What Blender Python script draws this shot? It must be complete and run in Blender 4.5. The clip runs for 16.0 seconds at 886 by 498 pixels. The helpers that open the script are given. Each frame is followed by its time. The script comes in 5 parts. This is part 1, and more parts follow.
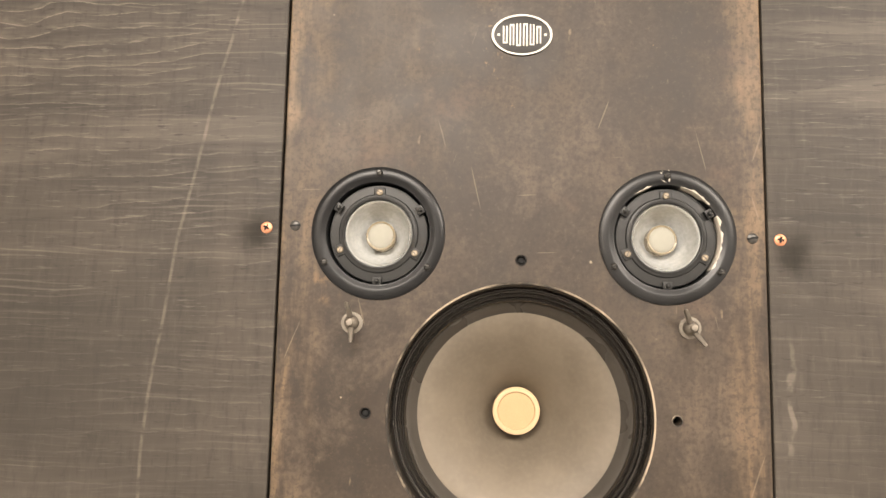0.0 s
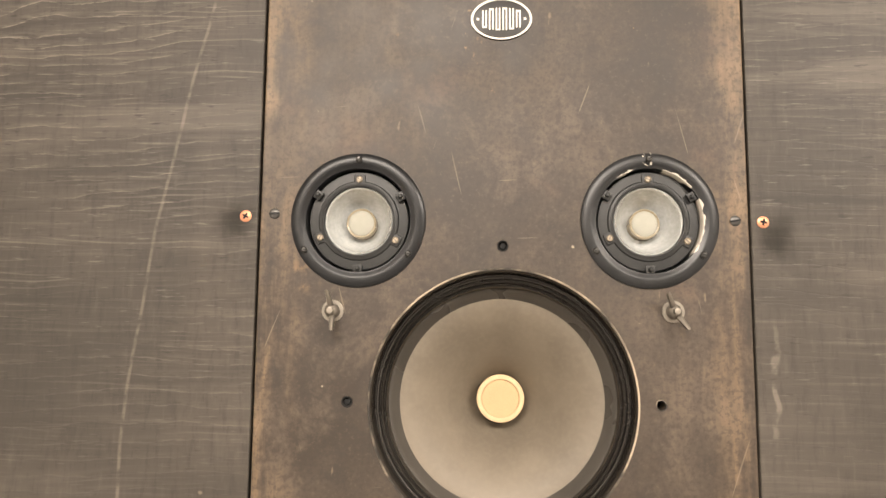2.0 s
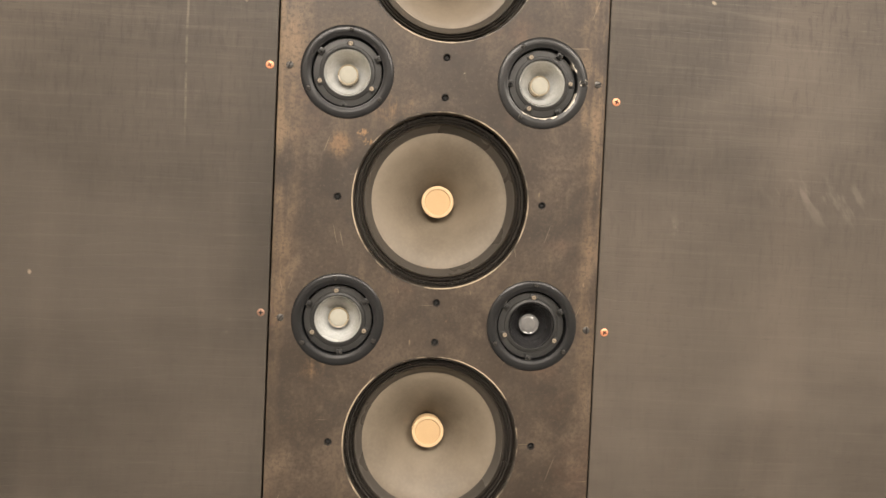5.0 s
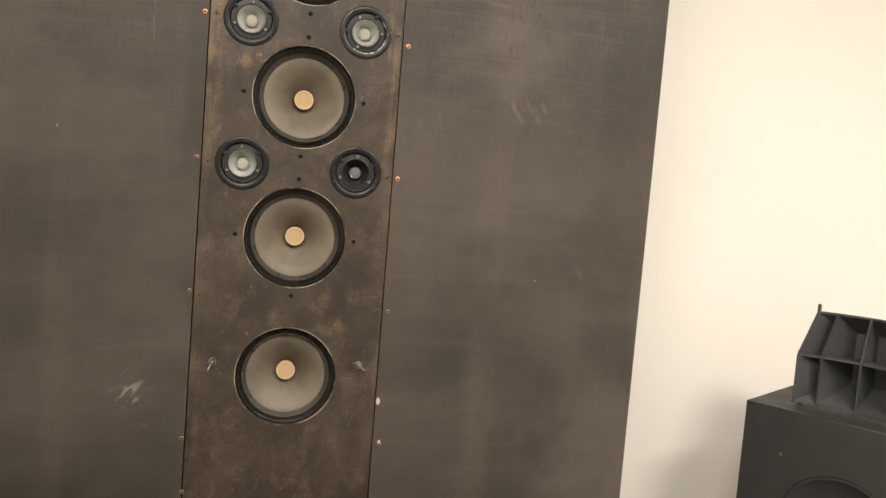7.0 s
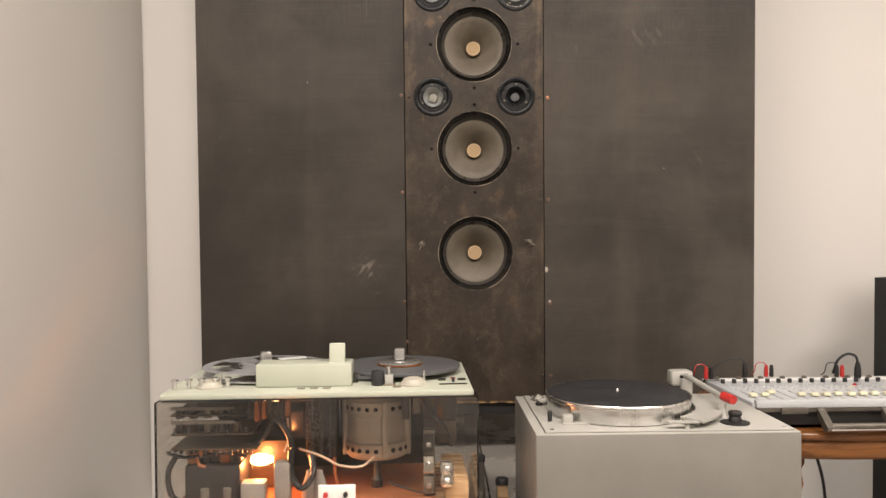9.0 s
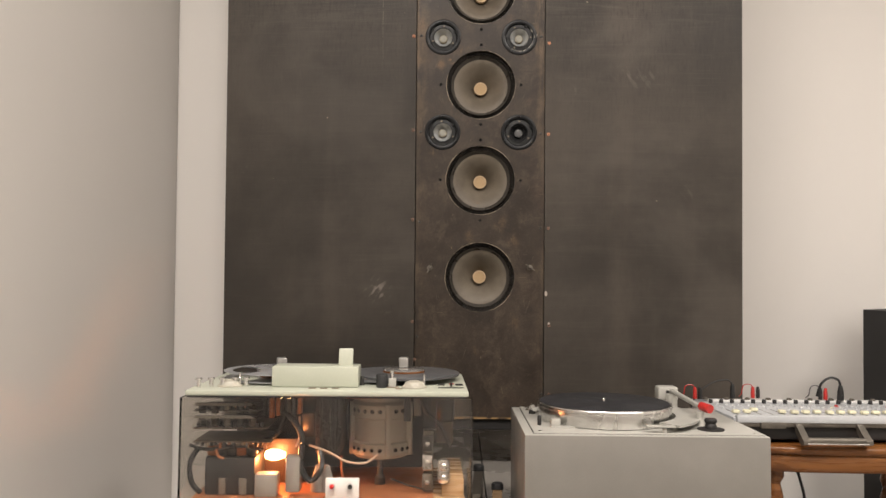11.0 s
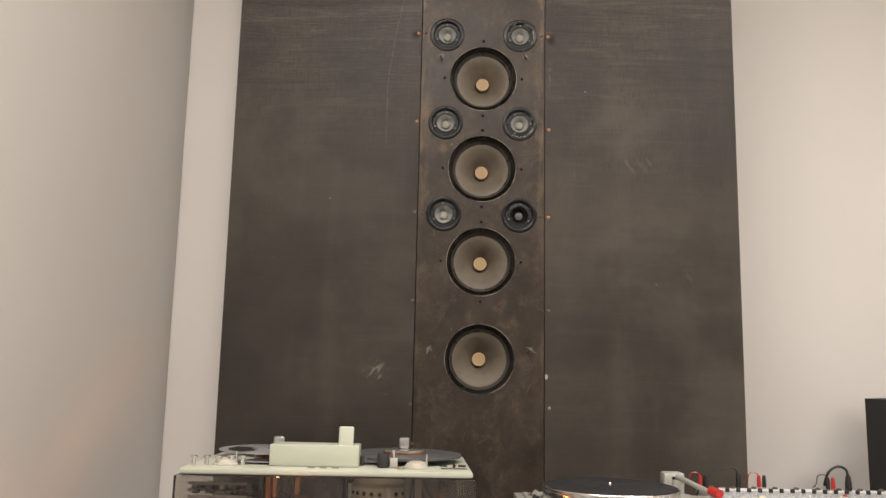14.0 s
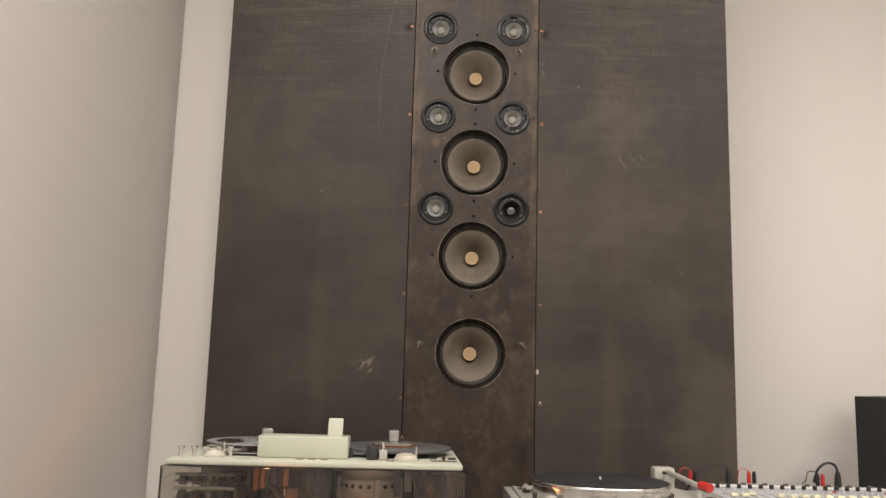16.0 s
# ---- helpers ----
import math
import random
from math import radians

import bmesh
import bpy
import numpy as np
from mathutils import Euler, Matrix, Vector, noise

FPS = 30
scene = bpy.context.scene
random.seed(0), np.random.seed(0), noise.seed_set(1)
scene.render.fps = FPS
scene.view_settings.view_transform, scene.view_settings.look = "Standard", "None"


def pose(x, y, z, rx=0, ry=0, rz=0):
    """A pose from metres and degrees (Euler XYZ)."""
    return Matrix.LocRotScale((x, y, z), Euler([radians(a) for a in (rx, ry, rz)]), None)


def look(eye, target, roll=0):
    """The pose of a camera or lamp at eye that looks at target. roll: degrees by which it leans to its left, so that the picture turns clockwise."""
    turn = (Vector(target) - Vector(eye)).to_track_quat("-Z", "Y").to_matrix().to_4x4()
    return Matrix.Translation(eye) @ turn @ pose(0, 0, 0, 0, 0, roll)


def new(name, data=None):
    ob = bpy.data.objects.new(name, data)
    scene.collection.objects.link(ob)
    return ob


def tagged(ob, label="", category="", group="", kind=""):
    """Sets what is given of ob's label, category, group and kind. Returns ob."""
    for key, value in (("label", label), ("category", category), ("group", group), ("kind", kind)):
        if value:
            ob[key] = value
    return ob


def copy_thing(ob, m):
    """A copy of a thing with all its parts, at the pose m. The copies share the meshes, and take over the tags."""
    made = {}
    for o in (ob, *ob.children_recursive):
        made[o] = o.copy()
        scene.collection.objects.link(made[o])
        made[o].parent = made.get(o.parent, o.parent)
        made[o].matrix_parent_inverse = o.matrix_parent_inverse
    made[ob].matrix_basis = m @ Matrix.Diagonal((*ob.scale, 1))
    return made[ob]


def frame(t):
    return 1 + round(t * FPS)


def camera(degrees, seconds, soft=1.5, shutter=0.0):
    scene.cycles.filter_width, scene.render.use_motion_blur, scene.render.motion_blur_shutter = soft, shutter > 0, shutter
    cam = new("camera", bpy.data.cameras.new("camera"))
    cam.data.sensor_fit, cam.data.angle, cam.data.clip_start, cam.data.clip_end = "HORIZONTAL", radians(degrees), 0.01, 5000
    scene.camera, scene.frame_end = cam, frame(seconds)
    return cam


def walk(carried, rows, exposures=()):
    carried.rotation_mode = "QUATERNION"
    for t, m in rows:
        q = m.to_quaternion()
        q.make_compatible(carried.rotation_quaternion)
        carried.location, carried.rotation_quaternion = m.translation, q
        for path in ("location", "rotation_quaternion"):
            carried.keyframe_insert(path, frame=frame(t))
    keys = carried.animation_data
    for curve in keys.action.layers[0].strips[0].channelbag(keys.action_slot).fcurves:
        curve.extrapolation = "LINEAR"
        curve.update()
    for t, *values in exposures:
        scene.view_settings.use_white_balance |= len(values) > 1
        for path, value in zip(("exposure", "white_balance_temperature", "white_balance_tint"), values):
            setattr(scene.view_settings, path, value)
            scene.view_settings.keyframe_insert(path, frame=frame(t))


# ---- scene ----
cam = camera(59.7, 16.0)
PATH = [
    (0, (-0.034, -0.601, 1.455), (-0.124, 1.383, 1.696), 1.2),
    (0.5, (-0.025, -0.605, 1.451), (-0.107, 1.372, 1.743), 1.1),
    (1, (-0.018, -0.599, 1.455), (-0.089, 1.378, 1.752), 0.9),
    (1.5, (-0.017, -0.598, 1.456), (-0.089, 1.38, 1.745), 0.7),
    (2, (-0.022, -0.594, 1.445), (-0.103, 1.39, 1.687), 0.5),
    (2.5, (-0.029, -0.584, 1.396), (-0.123, 1.401, 1.618), 0.3),
    (3, (-0.021, -0.594, 1.36), (-0.134, 1.397, 1.513), 0.2),
    (3.5, (-0.015, -0.596, 1.317), (-0.124, 1.398, 1.415), 0.3),
    (4, (-0.001, -0.621, 1.235), (-0.107, 1.375, 1.28), 0.4),
    (4.5, (-0.026, -0.719, 1.125), (-0.061, 1.281, 1.125), 2.0),
    (4.7, (-0.065, -0.783, 1.103), (-0.025, 1.216, 1.073), 2.3),
    (6.8, (-0.065, -1.546, 0.991), (0.384, 0.401, 0.893), 4.8),
    (7, (-0.033, -1.592, 0.946), (0.385, 0.359, 0.805), 4.7),
    (7.5, (-0.025, -1.625, 0.812), (0.241, 0.348, 0.617), 3.7),
    (8, (-0.037, -1.742, 0.692), (0.101, 0.241, 0.479), 2.3),
    (8.5, (-0.098, -1.972, 0.637), (-0.049, 0.022, 0.493), 0.7),
    (9, (-0.1, -2.12, 0.629), (-0.09, -0.121, 0.563), -0.5),
    (9.2, (-0.08, -2.155, 0.61), (-0.066, -0.156, 0.551), -1.2),
    (11.3, (-0.058, -2.277, 0.555), (-0.106, -0.281, 0.667), 0.6),
    (11.5, (-0.087, -2.274, 0.532), (-0.113, -0.281, 0.7), 0.6),
    (12, (-0.083, -2.281, 0.546), (-0.124, -0.297, 0.793), 0.7),
    (12.5, (-0.093, -2.269, 0.524), (-0.128, -0.294, 0.843), 1.2),
    (13, (-0.088, -2.264, 0.513), (-0.122, -0.293, 0.852), 1.2),
    (13.5, (-0.084, -2.266, 0.526), (-0.115, -0.291, 0.838), 1.2),
    (14, (-0.092, -2.271, 0.536), (-0.11, -0.292, 0.826), 1.2),
    (14.5, (-0.097, -2.259, 0.52), (-0.102, -0.281, 0.811), 1.4),
    (15, (-0.084, -2.264, 0.533), (-0.095, -0.283, 0.805), 1.5),
    (15.5, (-0.088, -2.263, 0.535), (-0.091, -0.281, 0.804), 1.5),
    (16, (-0.091, -2.258, 0.519), (-0.088, -0.279, 0.81), 1.6),
]
walk(cam, [(t, look(eye, target, roll)) for t, eye, target, roll in PATH],
     exposures=[(0, 1.40, 7000, 11), (3.0, 1.42, 7000, 11), (4.5, 1.3, 7000, 11), (6.8, 0.66, 6800, 7), (7.5, 0.64, 6750, 9), (8.0, 0.55, 6750, 11), (8.5, 0.40, 6700, 12), (9.2, 0.24, 6650, 12), (11.3, 0.13, 6530, 11), (16, 0.06, 6530, 11)])

# ---- light ----
WX0, WX1, WY0, WY1, CEIL, LOW = -1.0, 3.4, -5.0, 0.66, 2.6, -0.72
world = bpy.data.worlds.new("room_air")
world.use_nodes = True
world.node_tree.nodes["Background"].inputs[0].default_value = (0.9, 0.95, 1.0, 1)
world.node_tree.nodes["Background"].inputs[1].default_value = 0.05
scene.world = world


def area_lamp(name, eye, target, sx, sy, watts, colour):
    d = bpy.data.lights.new(name, "AREA")
    d.shape, d.size, d.size_y, d.energy, d.color = "RECTANGLE", sx, sy, watts, colour
    ob = new(name, d)
    ob.matrix_world = look(eye, target)
    return ob


area_lamp("ceiling_lamp", (-0.36, -2.15, 2.56), (-0.36, -2.14, 0), 1.2, 0.6, 76, (1.0, 0.93, 0.865))
area_lamp("ceiling_lamp_side", (1.6, -2.15, 2.56), (1.6, -2.14, 0), 1.2, 0.6, 77, (1.0, 0.93, 0.865))


# ---- materials ----
class Nodes:
    """A short way to write node trees."""

    def __init__(self, name):
        self.mat = bpy.data.materials.new(name)
        self.mat.use_nodes = True
        self.t = self.mat.node_tree
        self.b = self.t.nodes["Principled BSDF"]
        self.co = self.t.nodes.new("ShaderNodeTexCoord").outputs["Object"]

    def put(self, value, socket):
        if hasattr(value, "is_output"):
            self.t.links.new(value, socket)
        elif isinstance(value, (tuple, list)) and len(value) == 3 and len(socket.default_value) == 4:
            socket.default_value = (*value, 1)
        else:
            socket.default_value = value

    def scaled(self, x, y, z, move=(0, 0, 0)):
        n = self.t.nodes.new("ShaderNodeMapping")
        n.inputs["Scale"].default_value = (x, y, z)
        n.inputs["Location"].default_value = move
        self.t.links.new(self.co, n.inputs["Vector"])
        return n.outputs[0]

    def noise(self, scale=5.0, detail=4.0, rough=0.55, vec=None, twist=0.0):
        n = self.t.nodes.new("ShaderNodeTexNoise")
        n.inputs["Scale"].default_value, n.inputs["Detail"].default_value = scale, detail
        n.inputs["Roughness"].default_value, n.inputs["Distortion"].default_value = rough, twist
        self.t.links.new(vec or self.co, n.inputs["Vector"])
        return n.outputs["Fac"]

    def m(self, op, a, b=0.0, c=0.0, clamp=False):
        n = self.t.nodes.new("ShaderNodeMath")
        n.operation, n.use_clamp = op, clamp
        for v, s in zip((a, b, c), n.inputs):
            self.put(v, s)
        return n.outputs[0]

    def ramp(self, v, lo, hi, a=0.0, b=1.0):
        n = self.t.nodes.new("ShaderNodeMapRange")
        n.interpolation_type = "SMOOTHSTEP"
        for val, s in zip((v, lo, hi, a, b), n.inputs):
            self.put(val, s)
        return n.outputs[0]

    def mix(self, f, a, b):
        n = self.t.nodes.new("ShaderNodeMix")
        n.data_type = "RGBA"
        self.put(f, n.inputs["Factor"])
        self.put(a, n.inputs[6])
        self.put(b, n.inputs[7])
        return n.outputs[2]

    def xyz(self):
        n = self.t.nodes.new("ShaderNodeSeparateXYZ")
        self.t.links.new(self.co, n.inputs[0])
        return n.outputs

    def rand(self):
        return self.t.nodes.new("ShaderNodeObjectInfo").outputs["Random"]

    def done(self, colour=None, rough=None, metal=None, bump=None, strength=0.2, depth=0.002, **more):
        if colour is not None:
            self.put(colour, self.b.inputs["Base Color"])
        if rough is not None:
            self.put(rough, self.b.inputs["Roughness"])
        if metal is not None:
            self.put(metal, self.b.inputs["Metallic"])
        for key, v in more.items():
            self.put(v, self.b.inputs[key.replace("_", " ")])
        if bump is not None:
            n = self.t.nodes.new("ShaderNodeBump")
            n.inputs["Strength"].default_value, n.inputs["Distance"].default_value = strength, depth
            self.t.links.new(bump, n.inputs["Height"])
            self.t.links.new(n.outputs[0], self.b.inputs["Normal"])
        return self.mat


def simple(name, c, rough=0.5, metal=0.0, vary=0.18, scale=30.0, bump=0.08, **more):
    """One coat with patches, fine grain and uneven gloss."""
    n = Nodes(name)
    big, fine = n.noise(scale * 0.15, 3), n.noise(scale * 6, 3)
    f = n.m("ADD", n.m("MULTIPLY", big, 0.7), n.m("MULTIPLY", fine, 0.3))
    lo, hi = tuple(v * (1 - vary) for v in c), tuple(min(1, v * (1 + vary)) for v in c)
    return n.done(n.mix(n.ramp(f, 0.3, 0.7), lo, hi), n.ramp(big, 0.3, 0.7, max(0.02, rough - 0.07), min(1, rough + 0.07)), metal, fine, bump, 0.0006, **more)


def slant(n, x, z, lean, sx, sz):
    """Streaky noise along a leaning line in the x-z plane."""
    c = n.t.nodes.new("ShaderNodeCombineXYZ")
    n.put(n.m("MULTIPLY", n.m("SUBTRACT", x, n.m("MULTIPLY", z, lean)), sx), c.inputs[0])
    n.put(n.m("MULTIPLY", n.m("ADD", z, n.m("MULTIPLY", x, lean)), sz), c.inputs[2])
    return n.noise(1, 3, vec=c.outputs[0])


def stained_ply(name, seed):
    """Black-stained plywood with level grain, rubbed pale on the pores."""
    n = Nodes(name)
    x, y, z = n.xyz()
    fibre = n.noise(1.0, 5, 0.6, n.scaled(6, 6, 260, (seed, 0, 0)))
    hx, hz = (-0.47, 1.83) if seed < 2 else (0.66, 1.98)
    u, v = n.m("MULTIPLY", n.m("SUBTRACT", x, hx), 0.30), n.m("SUBTRACT", z, hz)
    heart = n.m("SQRT", n.m("ADD", n.m("MULTIPLY", u, u), n.m("MULTIPLY", v, v)))
    figure = n.m("ADD", n.m("MULTIPLY", heart, -88.0), n.m("MULTIPLY", n.noise(1.0, 4, 0.55, n.scaled(2.0, 1, 5.0, (seed * 3, 0, 0.4)), 0.4), n.ramp(z, 1.60, 1.75, 5.0, 11.0)))
    figure = n.m("ADD", figure, n.m("MULTIPLY", n.noise(1.0, 4, 0.7, n.scaled(16, 1, 34, (seed, 6, 0))), 0.8))
    saw = n.m("FRACT", figure)
    line = n.m("MULTIPLY", n.ramp(saw, 0.0, 0.05), n.m("ADD", n.m("MULTIPLY", n.ramp(saw, 0.15, 0.06), 0.68), n.m("MULTIPLY", n.ramp(saw, 0.75, 0.1), 0.32)))
    fine = n.m("FRACT", n.m("ADD", n.m("MULTIPLY", z, 210.0), n.m("MULTIPLY", n.noise(1, 3, 0.5, n.scaled(3, 1, 14, (seed, 1, 0))), 9.0)))
    where = n.m("MULTIPLY", n.ramp(n.noise(3.2, 3, vec=n.scaled(1, 1, 1.4, (seed, 2, 0))), 0.36, 0.62), n.ramp(z, 1.25 if seed < 2 else 1.38, 1.72, 0.05, 1.0))
    pores = n.m("MULTIPLY", line, n.m("MULTIPLY", where, n.ramp(n.noise(1, 4, 0.65, n.scaled(40, 22, 220), 0.5), 0.36, 0.60)))
    cloud = n.noise(2.6, 5, 0.6)
    streak = n.noise(1.0, 3, 0.5, n.scaled(9, 9, 1.2, (seed, 0, 0)))
    base = n.mix(n.ramp(cloud, 0.3, 0.72), (0.0255, 0.0229, 0.0194), (0.0490, 0.0433, 0.0361))
    base = n.mix(n.m("MULTIPLY", n.ramp(streak, 0.5, 0.75), 0.35), base, (0.0670, 0.0568, 0.0466))
    base = n.mix(n.m("MULTIPLY", n.ramp(fibre, 0.5, 0.78), n.ramp(z, 1.0, 1.6, 0.16, 0.5)), base, (0.0800, 0.0710, 0.0595))
    weave = n.noise(1.0, 4, 0.7, n.scaled(150, 1, 26, (seed, 3, 2)))
    base = n.mix(n.m("MULTIPLY", n.ramp(weave, 0.50, 0.36), n.ramp(z, 0.9, 1.45, 0.10, 0.42)), base, (0.0190, 0.0172, 0.0150))
    base = n.mix(n.m("MULTIPLY", n.ramp(weave, 0.54, 0.70), n.ramp(z, 0.9, 1.45, 0.04, 0.16)), base, (0.0850, 0.0765, 0.0650))
    flame = n.noise(1.0, 5, 0.62, n.scaled(1.7, 1, 24, (seed, 9, 3)), 1.1)
    base = n.mix(n.m("MULTIPLY", n.ramp(flame, 0.50, 0.34), n.ramp(z, 1.1, 1.6, 0.10, 0.60)), base, (0.0200, 0.0180, 0.0155))
    base = n.mix(n.m("MULTIPLY", n.ramp(flame, 0.54, 0.70), n.ramp(z, 1.1, 1.6, 0.08, 0.40)), base, (0.0860, 0.0770, 0.0650))
    thin = n.m("MULTIPLY", n.m("MULTIPLY", n.ramp(fine, 0.35, 0.1), n.ramp(n.noise(1, 4, 0.6, n.scaled(7, 7, 60, (seed, 8, 0))), 0.5, 0.68)), n.ramp(z, 1.2, 1.6, 0.03, 1.0))
    base = n.mix(n.m("MULTIPLY", thin, 0.26 if seed < 2 else 0.06), base, (0.1724, 0.1520, 0.1266))
    base = n.mix(n.m("MULTIPLY", pores, 0.52 if seed < 2 else 0.14), base, (0.1835, 0.1620, 0.1357))
    dash = n.m("MULTIPLY", n.ramp(n.noise(1, 3, 0.6, n.scaled(34, 1, 420, (seed, 0, 1))), 0.60, 0.70), n.ramp(z, 1.2, 1.6, 0.06, 1.0))
    base = n.mix(n.m("MULTIPLY", dash, 0.40 if seed < 2 else 0.34), base, (0.125, 0.115, 0.10))
    pit = n.m("MULTIPLY", n.ramp(n.noise(1, 3, 0.6, n.scaled(50, 1, 260, (seed, 4, 1))), 0.40, 0.30), n.ramp(z, 1.2, 1.6, 0.2, 0.65))
    base = n.mix(pit, base, (0.016, 0.0145, 0.0125))
    patch = n.noise(2.0, 4, 0.55, n.scaled(1, 1, 1.2, (seed * 5, 3, 2)), 0.5)
    base = n.mix(n.m("MULTIPLY", n.ramp(patch, 0.52, 0.68), 0.26), base, (0.0900, 0.0810, 0.0690))
    base = n.mix(n.m("MULTIPLY", n.ramp(patch, 0.48, 0.34), 0.40), base, (0.0215, 0.0195, 0.0170))
    # rubbed chalky smears and small chips
    smear = n.m("MULTIPLY", n.ramp(n.noise(3.1, 4, 0.7, n.scaled(1, 1, 1.6, (seed * 7, 0, 1))), 0.62, 0.8), n.ramp(n.noise(60, 3), 0.45, 0.7))
    base = n.mix(n.m("MULTIPLY", smear, 0.5), base, (0.1835, 0.1653, 0.1406))
    chips = n.ramp(n.noise(34, 1, 0.4, n.scaled(1, 1, 1, (seed, 5, 0))), 0.80, 0.83)
    base = n.mix(n.m("MULTIPLY", chips, 0.6), base, (0.2700, 0.2271, 0.1745))
    if seed < 2:
        # the long pale scratch
        path = n.m("ADD", -0.292, n.m("MULTIPLY", n.m("POWER", n.m("MAXIMUM", n.m("SUBTRACT", z, 1.36), 0.0), 1.5), 0.27))
        path = n.m("ADD", path, n.m("MULTIPLY", n.m("SUBTRACT", n.noise(9, 2), 0.5), 0.006))
        off = n.m("ABSOLUTE", n.m("SUBTRACT", x, path))
        cut = n.m("MULTIPLY", n.ramp(off, 0.0021, 0.0004), n.m("MULTIPLY", n.ramp(z, 1.15, 1.25), n.ramp(n.noise(80, 3), 0.3, 0.6)))
        base = n.mix(n.m("MULTIPLY", cut, 0.13), base, (0.3239, 0.2788, 0.2327))
        # chalk-like scuff low down
        u, v = n.m("SUBTRACT", x, -0.30), n.m("SUBTRACT", z, 0.507)
        dist = n.m("SQRT", n.m("ADD", n.m("MULTIPLY", u, u), n.m("MULTIPLY", v, v)))
        rub = n.m("MULTIPLY", n.ramp(dist, 0.05, 0.005), n.ramp(slant(n, x, z, 0.8, 62, 20), 0.5, 0.62))
        base = n.mix(n.m("MULTIPLY", rub, 0.28), base, (0.3455, 0.3098, 0.2716))
    else:
        for px, pz, pr, keen in ((0.478, 1.134, 0.085, 0.07), (0.42, 1.151, 0.06, 0.05), (0.60, 0.80, 0.06, 0.04)):
            u, v = n.m("SUBTRACT", x, px), n.m("SUBTRACT", z, pz)
            dist = n.m("SQRT", n.m("ADD", n.m("MULTIPLY", u, u), n.m("MULTIPLY", n.m("MULTIPLY", v, v), 4.0)))
            rub = n.m("MULTIPLY", n.ramp(dist, pr, pr * 0.2), n.ramp(slant(n, x, z, -0.6, 46, 16), 0.50, 0.64))
            base = n.mix(n.m("MULTIPLY", rub, keen), base, (0.3455, 0.3098, 0.2716))
        for px, pz, pr in ((0.195, 0.500, 0.009), (0.204, 0.410, 0.008)):
            u, v = n.m("MULTIPLY", n.m("SUBTRACT", x, px), 1.7), n.m("SUBTRACT", z, pz)
            dist = n.m("ADD", n.m("SQRT", n.m("ADD", n.m("MULTIPLY", u, u), n.m("MULTIPLY", v, v))), n.m("MULTIPLY", n.noise(120, 2), 0.006))
            base = n.mix(n.ramp(dist, pr + 0.002, pr), base, (0.30, 0.27, 0.235))
        off = n.m("ABSOLUTE", n.m("SUBTRACT", x, n.m("ADD", 0.203, n.m("MULTIPLY", n.m("SUBTRACT", n.noise(16, 3), 0.5), 0.03))))
        cut = n.m("MULTIPLY", n.ramp(off, 0.003, 0.001), n.m("MULTIPLY", n.m("MULTIPLY", n.ramp(z, 1.36, 1.39), n.ramp(z, 1.47, 1.44)), n.ramp(n.noise(60, 3), 0.4, 0.6)))
        base = n.mix(n.m("MULTIPLY", cut, 0.13), base, (0.3239, 0.2892, 0.2424))
    gain = 1.09 if seed < 2 else 1.24
    lift = n.t.nodes.new("ShaderNodeVectorMath")
    n.put(base, lift.inputs[0])
    lift.operation = "MULTIPLY"
    lift.inputs[1].default_value = (gain * 1.035, gain, gain * 0.985)
    base = lift.outputs[0]
    # darker, duller spots beside the copper screws near z 1.54
    screw_spot = n.m("MULTIPLY", z, 0.0)
    for hx, hz in ((-0.210, 1.541), (0.209, 1.528)):
        u, v = n.m("SUBTRACT", x, hx), n.m("SUBTRACT", z, hz)
        far = n.m("SQRT", n.m("ADD", n.m("MULTIPLY", u, u), n.m("MULTIPLY", v, v)))
        screw_spot = n.m("MAXIMUM", screw_spot, n.ramp(n.m("ADD", far, n.m("MULTIPLY", n.noise(45, 3), 0.022)), 0.034, 0.012))
    base = n.mix(n.m("MULTIPLY", screw_spot, 0.60), base, (0.0080, 0.0074, 0.0066))
    return n.done(base, n.ramp(cloud, 0.3, 0.7, 0.46, 0.56), 0.0, n.m("ADD", fibre, n.m("MULTIPLY", line, -0.5)), 0.12, 0.001, Specular_IOR_Level=n.m("SUBTRACT", 0.21, n.m("MULTIPLY", screw_spot, 0.12)))


